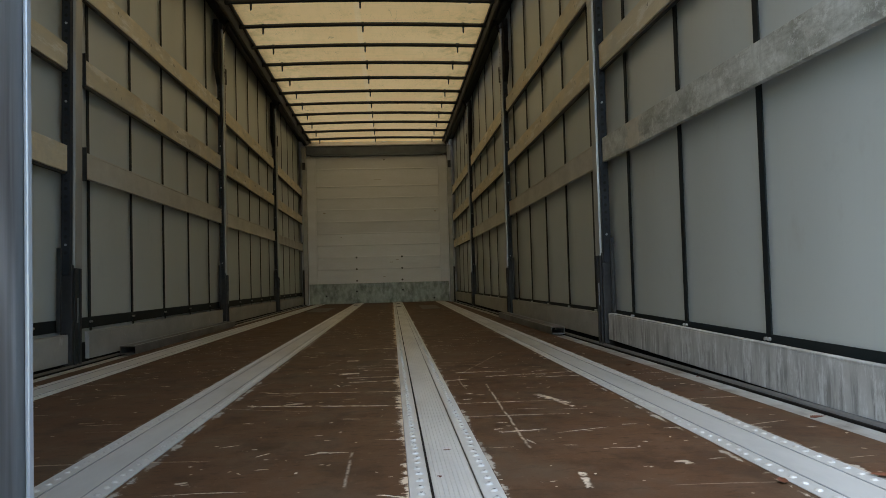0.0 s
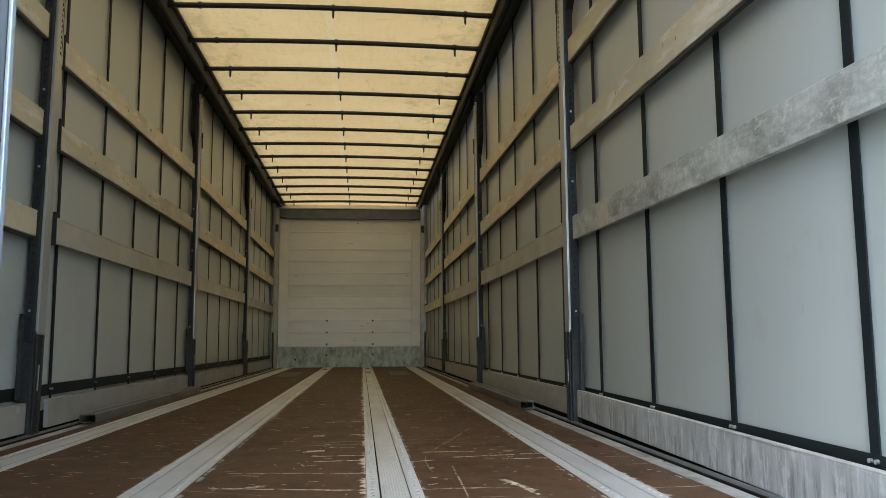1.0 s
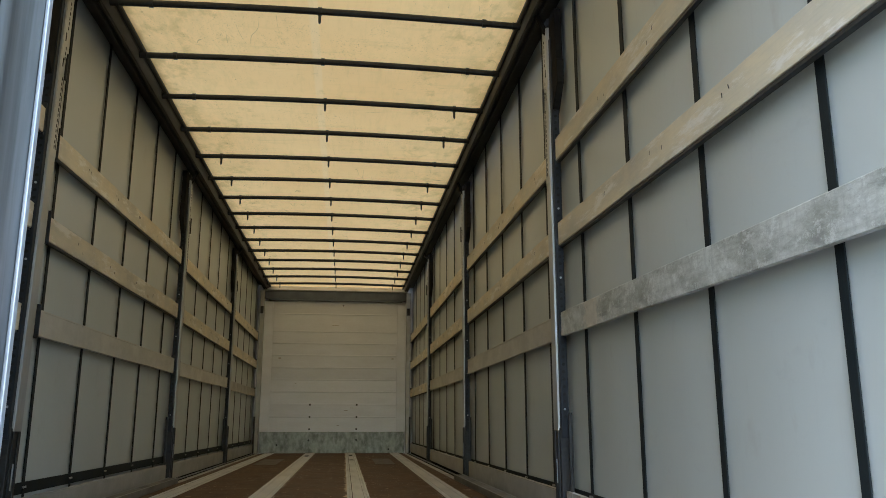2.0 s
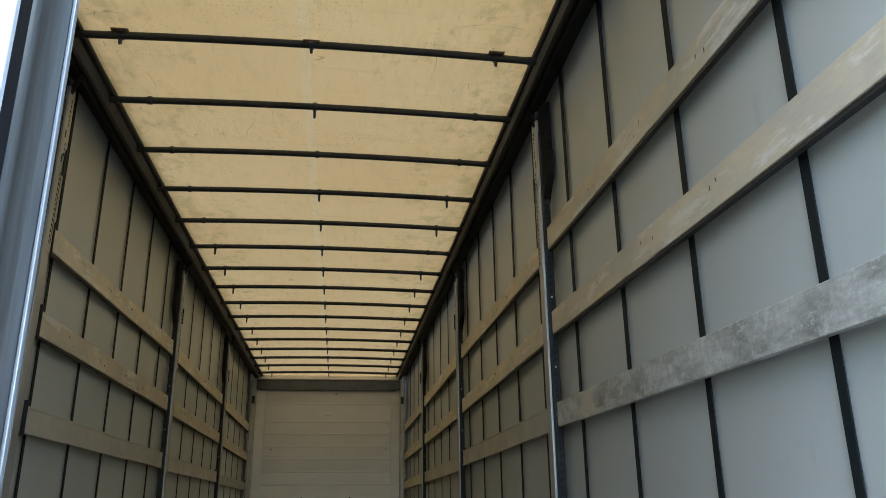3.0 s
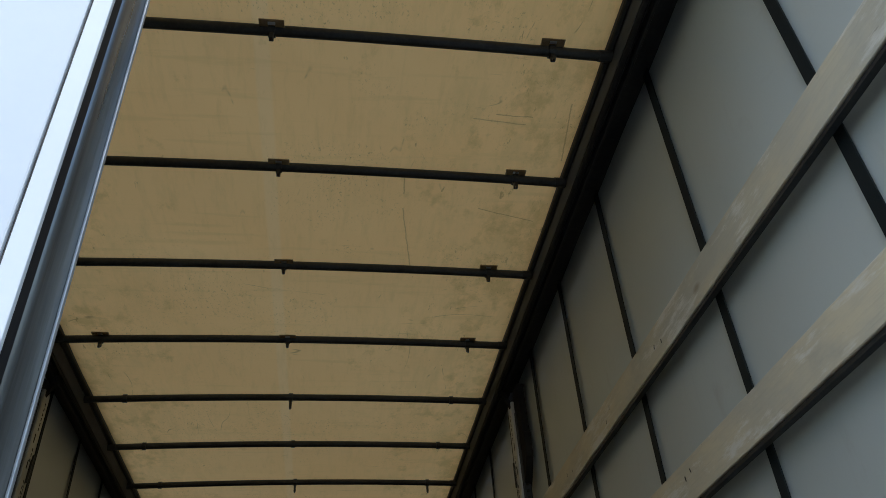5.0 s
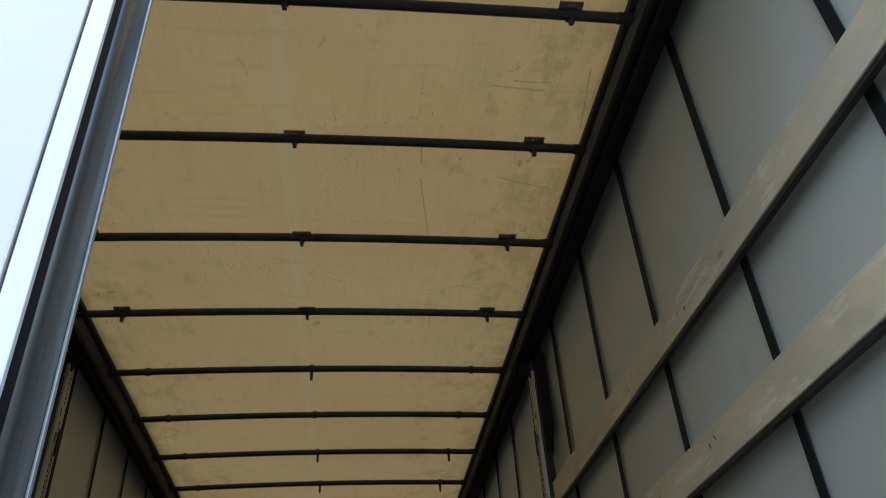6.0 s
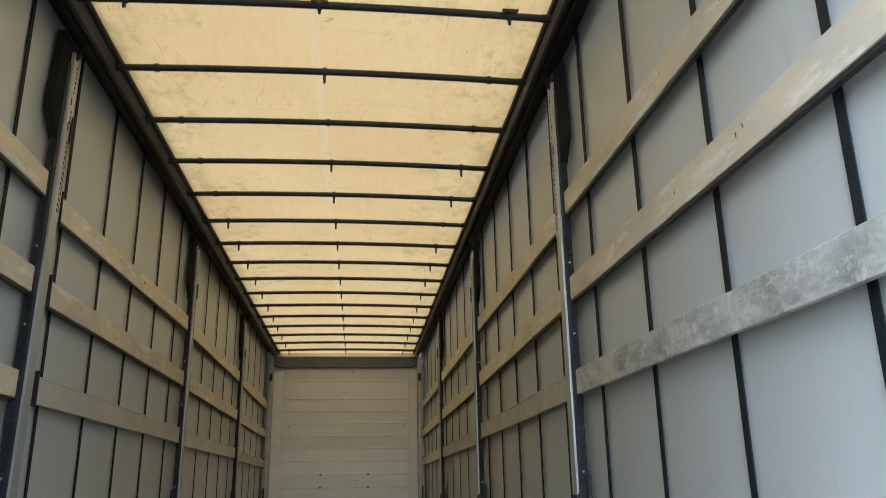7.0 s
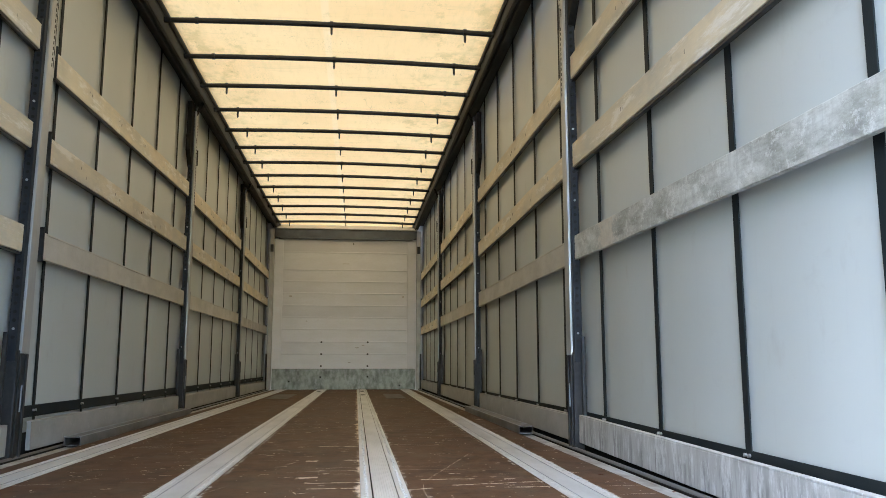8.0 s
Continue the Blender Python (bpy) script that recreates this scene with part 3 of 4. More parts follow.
def strip_section(s):
    """Perforated flanges left and right of a ribbed hollow middle."""
    low = -0.028 if s < 0.8 else 0.0004
    dip = -0.004 if 0.2 < s < 0.4 else 0.0012
    out = [(s - HALF, low), (s - HALF, 0.0015), (s - 0.040, 0.002), (s - 0.039, dip), (s - 0.036, dip), (s - 0.035, 0.002)]
    for k in range(9 if 0.2 < s < 0.4 else 0):
        x = s - 0.034 + 0.0075 * k
        out += [(x, 0.0025), (x + 0.005, 0.0025), (x + 0.0055, 0.0012), (x + 0.007, 0.0012)]
    out += [(s + 0.035, 0.002), (s + 0.036, dip), (s + 0.0385, dip), (s + 0.0395, 0.002), (s + HALF, 0.0015), (s + HALF, low)]
    return out


def skew(bm, s):
    """The strip by the lit wall was laid a little out of line."""
    if s > 0.8:
        for v in bm.verts:
            v.co.x += 0.0085 * (v.co.y - 5.5)


for s in STRIPS:
    bm = profile(bmesh.new(), strip_section(s), REAR, FRONT)
    skew(bm, s)
    strip = part("floor_strip", bm, MAT_ALU, floor, "grooved aluminium floor strip with punched studs")
    centre = abs(s - STRIPS[2]) < 0.01
    half = 0.0019 if centre else 0.0009
    bm = box(bmesh.new(), s - 0.0375 - half, s - 0.0375 + half, REAR, FRONT, 0.0005, 0.0028)
    skew(bm, s)
    part("seam", bm, MAT_HOLE if centre else MAT_GALV, strip)
    bm = box(bmesh.new(), s + 0.0368, s + 0.0382, REAR, FRONT, 0.0005, 0.0028)
    skew(bm, s)
    part("seam", bm, MAT_BOLT if centre else MAT_GALV, strip)
    bm, dark = bmesh.new(), bmesh.new()
    y = REAR + 0.02
    while y < FRONT - 0.02:
        for x in (s - 0.056, s + 0.057):
            jx, jy = random.uniform(-0.002, 0.002), random.uniform(-0.003, 0.003)
            near = y < 5.5
            bmesh.ops.create_cone(bm, cap_ends=True, segments=8 if near else 5, radius1=0.0078 if centre else 0.0070, radius2=0.0042 if centre else 0.0036, depth=0.0026, matrix=Matrix.Translation((x + jx, y + jy, 0.0031)))
            if near and centre:
                bmesh.ops.create_circle(dark, cap_ends=True, segments=7, radius=0.0026, matrix=Matrix.Translation((x + jx, y + jy, 0.0047)))
        y += 0.042
    skew(bm, s)
    skew(dark, s)
    tagged(part("stud", bm, MAT_ALU if centre else MAT_STUD, strip), kind="stuff")
    if centre:
        tagged(part("stud_hole", dark, MAT_HOLE, strip), kind="stuff")
    else:
        dark.free()

# zinc edge and dark gutter beside the floor, side by side with the boards
for side in (1, -1):
    trim = thing("trim", "zinc edge and dark steel gutter along the floor", "trim", kind="structure")
    part("edge_strip", profile(bmesh.new(), [(side * x, z) for x, z in ((1.127, -0.04), (1.127, -0.006), (1.185, -0.010), (1.196, -0.006), (1.196, -0.04))], REAR, FRONT), MAT_SOILED, trim)
    part("gutter", profile(bmesh.new(), [(side * x, z) for x, z in ((1.198, -0.07), (1.198, -0.034), (1.30, -0.034), (1.30, -0.07))], REAR, FRONT), MAT_GUTTER, trim)
    # black step paints the rail's front face as shaded
    part("gutter_step", box(bmesh.new(), *sorted((side * 1.2045, side * 1.2120)), REAR, FRONT, -0.0335, -0.002, 0.001), MAT_GUTTER, trim)
    part("gutter_rail", profile(bmesh.new(), [(side * x, z) for x, z in ((1.2130, -0.0335), (1.2130, -0.004), (1.216, 0.002), (1.222, 0.005), (1.229, 0.005), (1.235, 0.001), (1.2370, -0.008), (1.2370, -0.0335))], REAR, FRONT), MAT_RUNNER, trim, "rounded grey steel rail", True)
    # added black sheet hides the cloth and keeps the gap under the boards dark
    part("gutter_back", box(bmesh.new(), *sorted((side * 1.270, side * 1.277)), REAR, FRONT, -0.034, 0.088), MAT_GUTTER, trim)
    part("outer_rail", box(bmesh.new(), *sorted((side * 1.302, side * 1.33)), REAR, FRONT, -0.25, 0.10), MAT_DARK, trim)

# front wall of stacked aluminium planks
front = thing("wall_front", "cream aluminium front wall of stacked planks", "wall", kind="structure")
part("backing", box(bmesh.new(), -1.30, 1.30, FRONT + 0.055, FRONT + 0.08, -0.2, 2.80), MAT_FRONT, front)
joints = [0.335, 0.565, 0.765, 0.965, 1.16, 1.355, 1.555, 1.75, 1.945, 2.235, 2.445]
for a, b in zip(joints[:-1], joints[1:]):
    part("plank", box(bmesh.new(), -1.02, 1.02, FRONT, FRONT + 0.05, a + 0.0003, b - 0.0003, 0.0015), MAT_FRONT, front)
for z in joints[1:-1]:
    part("joint_rib", box(bmesh.new(), -1.015, 1.015, FRONT - 0.010, FRONT + 0.002, z - 0.011, z + 0.011, 0.005), MAT_FRONT, front)
for x0, x1 in ((-1.165, -1.021), (1.021, 1.165)):
    part("side_plank", box(bmesh.new(), x0, x1, FRONT - 0.004, FRONT + 0.019, 0.335, 2.445, 0.004), MAT_FRONT, front)
kick = part("kick_plate", box(bmesh.new(), -1.155, 1.155, FRONT - 0.012, FRONT + 0.019, 0.0, 0.331, 0.003), MAT_KICK, front, "scuffed zinc kick plate")
for x, z in ((-0.38, 0.20), (0.38, 0.205), (-0.88, 0.13), (0.9, 0.06)):
    part("plate_hole", rod(bmesh.new(), (x, FRONT - 0.014, z), (x, FRONT - 0.011, z), 0.014), MAT_HOLE, kick)
bolt = None
for z in (0.375, 0.567, 0.760):
    for x in (-0.375, 0.377):
        if bolt is None:
            bm = rod(bmesh.new(), (0, -0.012, 0), (0, 0, 0), 0.016, 8)
            rod(bm, (0, -0.018, 0), (0, -0.012, 0), 0.009, 6)
            bolt = mesh_of("bolt", bm, MAT_BOLT)
        piece("bolt", bolt, front, (x, FRONT, z))
part("plank_hole", rod(bmesh.new(), (0.12, FRONT - 0.003, 2.385), (0.12, FRONT + 0.001, 2.385), 0.012), MAT_HOLE, front)
# the first two stand for small latches at the sides, the rest are scuffs
for x, z, w, h in ((-0.89, 1.507, 0.020, 0.010), (0.95, 1.51, 0.016, 0.010), (0.0, 2.05, 0.055, 0.004), (0.20, 0.67, 0.030, 0.005), (0.30, 0.71, 0.022, 0.004), (-0.62, 1.10, 0.012, 0.005), (0.08, 0.43, 0.020, 0.005)):
    part("wall_mark", box(bmesh.new(), x - w, x + w, FRONT - 0.0014, FRONT + 0.001, z - h, z + h, 0.0008), MAT_MARK, front, "small brownish mark on the plank")
for side in (1, -1):
    post = thing("corner_post", "grey steel front corner post beside the wall", "post", (side * 1.205, FRONT - 0.06, 0), "corner posts")
    part("post_shell", box(bmesh.new(), -0.036, 0.036, -0.05, 0.08, 0, 2.6, 0.006), MAT_POST, post)
    part("post_flange", box(bmesh.new(), *sorted((side * 0.018, side * 0.034)), -0.075, -0.048, 0.55, 2.5, 0.002), MAT_GALV, post)
    part("catch", box(bmesh.new(), *sorted((-side * 0.03, side * 0.02)), -0.07, -0.048, 2.22, 2.34, 0.006), MAT_DARK, post)
    part("foot", box(bmesh.new(), *sorted((side * 0.016, side * 0.042)), -0.10, -0.048, 0, 0.57, 0.004), MAT_DARK, post)

# header over the front wall
header = thing("header_beam", "dark grey steel beam over the front wall", "beam", (0, FRONT, 2.445))
part("beam_web", box(bmesh.new(), -1.215, 1.215, -0.055, 0.05, 0.03, 0.165, 0.008), MAT_HEADER, header)
part("lower_lip", box(bmesh.new(), -1.10, 1.10, -0.062, -0.0, 0.004, 0.028, 0.003), MAT_HEADER, header)
part("upper_lip", box(bmesh.new(), -1.17, 1.17, -0.07, 0.02, 0.168, 0.182, 0.003), MAT_GALV, header, "bright zinc upper lip")

# ---------------------------------------------------------------- roof
bm = bmesh.new()
BOWS = [1.982 + 0.627 * k for k in range(-2, 18)]
NX = 24
ys = []
for a, b in zip([REAR - 0.02] + BOWS, BOWS + [FRONT + 0.09]):
    ys += [(a + (b - a) * k / 6, k / 6) for k in range(6)]
ys.append((FRONT + 0.09, 0))
rows = []
for y, u in ys:
    sag = 0.016 * math.sin(math.pi * u)
    rows.append([bm.verts.new((x, y, ROOF_Z - 0.008 - sag * (1 - (x / 1.2) ** 4) + 0.004 * noise.noise((x * 3, y * 3, 0)))) for x in np.linspace(-1.16, 1.16, NX + 1)])
for r, q in zip(rows[:-1], rows[1:]):
    for i in range(NX):
        bm.faces.new((r[i], r[i + 1], q[i + 1], q[i]))
ceiling = new("ceiling", mesh_of("ceiling", bm, MAT_ROOF))
for f in ceiling.data.polygons:
    f.use_smooth = True
tagged(ceiling, "translucent cream roof tarpaulin with dirt stains", "roof", kind="structure")

for side in (1, -1):
    rail = thing("roof_rail", "dark steel roof rail with runner channel", "rail", (0, 0, 0), "roof rails")

    def sec(points):
        # the lit side's rail is a little narrower
        return [(side * (1.103 + (x - 1.085) * 0.779 if side > 0 and x < 1.2085 else x), z) for x, z in points]
    inner = 1.140 if side > 0 else 1.151
    part("inner_lip", profile(bmesh.new(), sec(((1.085, 2.690), (1.085, 2.745), (1.20, 2.745), (1.20, 2.735), (1.112, 2.735), (1.112, 2.690), (1.106, 2.684), (1.090, 2.684))), REAR, FRONT + 0.05), MAT_DARK, rail)
    # web paler than the rest of the rail, for the roof light it reflects
    part("web", profile(bmesh.new(), sec(((1.114, 2.682), (1.114, 2.733), (inner, 2.733), (inner, 2.659), (inner - 0.004, 2.659))), REAR, FRONT + 0.05), MAT_WEB, rail)
    part("web_ridge", profile(bmesh.new(), sec(((inner + 0.002, 2.658), (inner + 0.002, 2.733), (1.161, 2.733), (1.161, 2.648), (1.157, 2.646), (inner + 0.004, 2.652))), REAR, FRONT + 0.05), MAT_DARK, rail)
    part("runner_channel", profile(bmesh.new(), sec(((1.163, 2.655), (1.163, 2.733), (1.207, 2.733), (1.207, 2.652), (1.203, 2.646), (1.192, 2.646), (1.188, 2.652), (1.186, 2.668), (1.176, 2.668), (1.173, 2.655), (1.168, 2.651))), REAR, FRONT + 0.05), MAT_DARK, rail)
    part("outer_box", profile(bmesh.new(), sec(((1.2095, 2.722), (1.2095, 2.76), (1.31, 2.76), (1.31, 2.722))), REAR, FRONT + 0.05), MAT_DARK, rail)


def roof_bow(kind_left, kind_mid, kind_right):
    """A cross tube with its end lugs and, at three places, a plate, a hook or a collar."""
    bow = thing("roof_bow", "dark steel roof bow under the tarpaulin", "bow", (0, 0, BOW_Z), "roof bows")
    bm = bmesh.new()
    xs = np.linspace(-1.08, 1.08, 13)
    rings = []
    for x in xs:
        z = -0.018 * (x / 1.08) ** 2
        rings.append([bm.verts.new((x, 0.0185 * math.cos(a), z + 0.0185 * math.sin(a))) for a in np.linspace(0, 2 * math.pi, 13)[:-1]])
    for r, q in zip(rings[:-1], rings[1:]):
        for i in range(12):
            bm.faces.new((r[i], q[i], q[(i + 1) % 12], r[(i + 1) % 12]))
    part("tube", bm, MAT_BOW, bow, smooth=True)
    for s in (1, -1):
        lug = rod(bmesh.new(), (s * 1.072, 0, -0.018), (s * 1.116, 0, -0.018), 0.0205, 12)
        part("end_lug", lug, MAT_DARK, bow)
    for x, k in ((-0.905, kind_left), (-0.008, kind_mid), (0.91, kind_right)):
        drop = -0.018 * (x / 1.08) ** 2
        part("collar", rod(bmesh.new(), (x - 0.011, 0, drop), (x + 0.011, 0, drop), 0.0235, 12), MAT_BOW, bow)
        if k == "plate":
            part("plate", box(bmesh.new(), x - 0.04, x + 0.04, -0.044, 0.010, -0.004, 0.0005, 0.001), MAT_RUST, bow, "brown zinc plate")
            part("slot", box(bmesh.new(), x - 0.012, x + 0.012, -0.037, -0.026, -0.0062, -0.0047), MAT_ZINC, bow)
        if k in ("plate", "hook"):
            bm = bmesh.new()
            z1 = drop - (0.078 if k == "hook" else 0.055)
            box(bm, x - 0.0075, x + 0.0075, -0.010, 0.010, z1 + 0.012, -0.015, 0.002)
            box(bm, x - 0.005, x + 0.005, -0.016, -0.004, z1, z1 + 0.014, 0.002)
            part("hook", bm, MAT_BOW, bow)
    return bow


KINDS = {"near": ("plate", "plate", "plate"), "c": ("none", "hook", "none"), "d": ("none", "none", "none"),
         "e": ("none", "hook", "hook"), "g": ("hook", "hook", "none"), "h": ("hook", "hook", "hook")}
order = ["near"] * 5 + ["c", "d", "e", "e", "g"] + ["h"] * 10
built = {}
for y, k in zip(BOWS, order):
    if k in built:
        copy_thing(built[k], pose(0, y, BOW_Z))
    else:
        built[k] = roof_bow(*KINDS[k])
        built[k].matrix_basis = pose(0, y, BOW_Z)

# ---------------------------------------------------------------- side curtains
def hang(side, y):
    """The hem of one curtain hangs lower towards the rear."""
    return 0.010 * max(0.0, 3.7 - y) if side > 0 else 0.0


STRAP_Y = {1: [0.172 + 0.640 * k for k in range(1, 20)], -1: [0.655 + 0.637 * k for k in range(0, 20)]}
for side in (1, -1):
    bm = bmesh.new()
    ny, nz = 160, 10
    for layer in (0.0, 0.012):
        grid = []
        for j in range(ny + 1):
            y = REAR - 0.1 + (FRONT - REAR + 0.2) * j / ny
            col = []
            for i in range(nz + 1):
                z = -0.10 + 2.85 * i / nz
                out = 0.004 * noise.noise((y * 0.9, z * 0.7, side)) + 0.0015 * math.sin(y * 9.9)
                col.append(bm.verts.new((side * (CLOTH + 0.004 + out + layer), y, z)))
            grid.append(col)
        for r, q in zip(grid[:-1], grid[1:]):
            for i in range(nz):
                bm.faces.new((r[i], r[i + 1], q[i + 1], q[i]))
    cloth = mesh_of("side_curtain", bm, MAT_CURTAIN)
    for f in cloth.polygons:
        f.use_smooth = True
    curtain = tagged(new("side_curtain", cloth), "light grey side curtain with dark vertical bands", "curtain", "side curtains")
    bm = box(bmesh.new(), -0.002, 0.002, -1.0, 1.0, 0.10 if side > 0 else 0.160, 2.73, 0.0)
    for v in bm.verts:
        v.co.y *= (0.0195 if v.co.z > 1 else 0.0160) if side > 0 else 0.0150
    band = mesh_of("strap", bm, MAT_STRAP)
    bm = bmesh.new()
    for s in (-0.011, 0.011):
        rod(bm, (-side * 0.009, s, 0), (-side * 0.000, s, 0), 0.0052, 8)
    buckle = mesh_of("buckle", bm, MAT_ZINC)
    bm = box(bmesh.new(), *sorted((-side * 0.0030, -side * 0.0055)), -0.0125, 0.0125, 0.128, 0.190, 0.0)
    tail = mesh_of("strap_tail", bm, MAT_STRAP)
    for y in STRAP_Y[side]:
        if y < FRONT - 0.1:
            strap = piece("strap", band, curtain, (side * (CLOTH - 0.006), y, 0))
            if side < 0:
                piece("strap_tail", tail, strap)
            piece("buckle", buckle, strap, (-side * 0.002, 0.0, (0.154 if side > 0 else 0.182) - hang(side, y)))
    bm = box(bmesh.new(), *sorted((side * (CLOTH - 0.009), side * (CLOTH - 0.0055))), 3.7, FRONT - 0.03, 0.09 if side > 0 else 0.152, 0.168 if side > 0 else 0.205)
    near = box(bmesh.new(), *sorted((side * (CLOTH - 0.009), side * (CLOTH - 0.0055))), REAR, 3.699, 0.09 if side > 0 else 0.152, 0.168 if side > 0 else 0.205)
    for v in near.verts:
        v.co.z -= hang(side, v.co.y)
    part("hem_band", bm, MAT_STRAP, curtain)
    part("hem_band", near, MAT_STRAP, curtain)

# ---------------------------------------------------------------- side boards
NAIL = mesh_of("nail_mark", box(bmesh.new(), -0.0004, 0.0012, -0.0014, 0.0014, -0.0075, 0.0075), MAT_BOLT)


def side_board(length, height, mat, label, name="side_board", thick=0.019):
    """A board with rounded edges, a little bowed, and an end cap at each end."""
    board = thing(name, label, "board", group=name.replace("_", " ") + "s")
    bm = bmesh.new()
    n, c = int(length / 0.04), 0.0022
    rough = 0.0016 if mat is MAT_TIMBER else 0.0006
    sect = [(-thick, c), (-thick + c, 0), (-c, 0), (0, c), (0, height - c), (-c, height), (-thick + c, height), (-thick, height - c)]
    rings = []
    for i in range(n + 1):
        y = length * i / n
        dx, dz = 0.003 * noise.noise((y, length, 3)), 0.004 * noise.noise((y * 0.8, 7, length))
        chip = [rough * noise.noise((y * 16, length * 5, k)) - (rough * 2.2 if noise.noise((y * 5.0, k * 9, length)) > 0.42 else 0) for k in (1, 2)]
        rings.append([bm.verts.new((-x + dx, y, z + dz + (chip[0] if z > height / 2 else -0.5 * chip[1]))) for x, z in sect])
    for r, q in zip(rings[:-1], rings[1:]):
        for i in range(8):
            bm.faces.new((r[i], r[(i + 1) % 8], q[(i + 1) % 8], q[i]))
    bm.faces.new(rings[0])
    bm.faces.new(rings[-1][::-1])
    part("plank", bm, mat, board)
    if name == "side_board" and mat is MAT_TIMBER:
        for k in range(int(length / 0.55)):
            for dy in (0.0, 0.022):
                nail = piece("nail_mark", NAIL, board, (-0.0006, 0.30 + 0.55 * k + dy + random.uniform(-0.06, 0.06), height * random.uniform(0.35, 0.7)))
                nail.rotation_euler = (radians(random.uniform(-25, 25)), 0, 0)
        # a black strip paints the shade of the board's underside and the gap
        part("under_lip", box(bmesh.new(), 0.004, thick + 0.004, 0.01, length - 0.01, -0.011, -0.001), MAT_DARK, board, "black strip standing for the shade under the board")
    if mat is MAT_METALBOARD:
        part("top_lip", box(bmesh.new(), -0.002, 0.006, 0.0, length, height - 0.004, height + 0.004, 0.0015), mat, board)
    if name == "side_board":
        for y0, y1 in ((-0.010, -0.001), (length + 0.001, length + 0.010)):
            part("end_bracket", box(bmesh.new(), -0.003, thick + 0.006, y0, y1, -0.012, height + 0.030, 0.002), MAT_DARK, board)
    if name == "bottom_board":
        part("top_lip", box(bmesh.new(), 0.0, thick + 0.006, 0.0, length, height + 0.0005, height + 0.006, 0.002), mat, board)
    return board


def place_board(side, y0, y1, z0, z1, mat, label, height=0.118, name="side_board"):
    """From height z0 at y0 to z1 at y1, with its inner face on the wall's line."""
    b = side_board(y1 - y0, height, mat, label, name)
    tilt = math.degrees(math.atan2(z1 - z0, y1 - y0))
    if side > 0:
        b.matrix_basis = pose(FACE, y0, z0, tilt, 0, 0)
    else:
        b.matrix_basis = pose(-FACE, y1, z1, -tilt, 0, 180)
    return b


PALE, GREY, METAL = "pale worn timber side board", "weathered grey side board with white scuffs", "dull grey-beige metal side board with smudges"
BOARDS = {
    1: (((REAR + 0.05, 3.655), ((0.838, 0.890), (1.297, 1.350), (1.742, 1.802)), (GREY, PALE, PALE)),
        ((3.80, 6.70), ((0.881, 0.887), (1.338, 1.331), (1.768, 1.808)), (METAL, PALE, PALE)),
        ((6.97, 9.83), ((0.855, 0.868), (1.322, 1.325), (1.785, 1.79)), (METAL, PALE, PALE)),
        ((10.10, 12.93), ((0.872, 0.885), (1.325, 1.33), (1.775, 1.78)), (PALE, PALE, PALE))),
    -1: (((REAR + 0.05, 3.50), ((0.862, 0.867), (1.325, 1.330), (1.784, 1.790)), (PALE, PALE, PALE)),
         ((3.71, 6.70), ((0.866, 0.876), (1.319, 1.340), (1.738, 1.808)), (METAL, PALE, PALE)),
         ((6.95, 9.80), ((0.866, 0.887), (1.33, 1.335), (1.79, 1.80)), (METAL, PALE, PALE)),
         ((10.12, 12.95), ((0.872, 0.882), (1.33, 1.335), (1.78, 1.785)), (GREY, PALE, PALE)))}
for side, bays in BOARDS.items():
    for bay, ((y0, y1), heights, kinds) in enumerate(bays):
        for (z0, z1), k in zip(heights, kinds):
            place_board(side, y0, y1, z0, z1, {PALE: MAT_TIMBER, METAL: MAT_METALBOARD, GREY: MAT_NEARBOARD if side > 0 else MAT_GREYED}[k], k)
        zinc = side > 0 and bay == 0
        place_board(side, y0 + 0.01, y1 - 0.01, -0.022 if zinc else 0.022 if side > 0 else 0.012, 0.026 if side > 0 else 0.012, MAT_NEARSILL if zinc else MAT_SILL,
                    "streaked zinc grey bottom board along the floor" if zinc else "weathered grey bottom board along the floor", 0.122, "bottom_board")


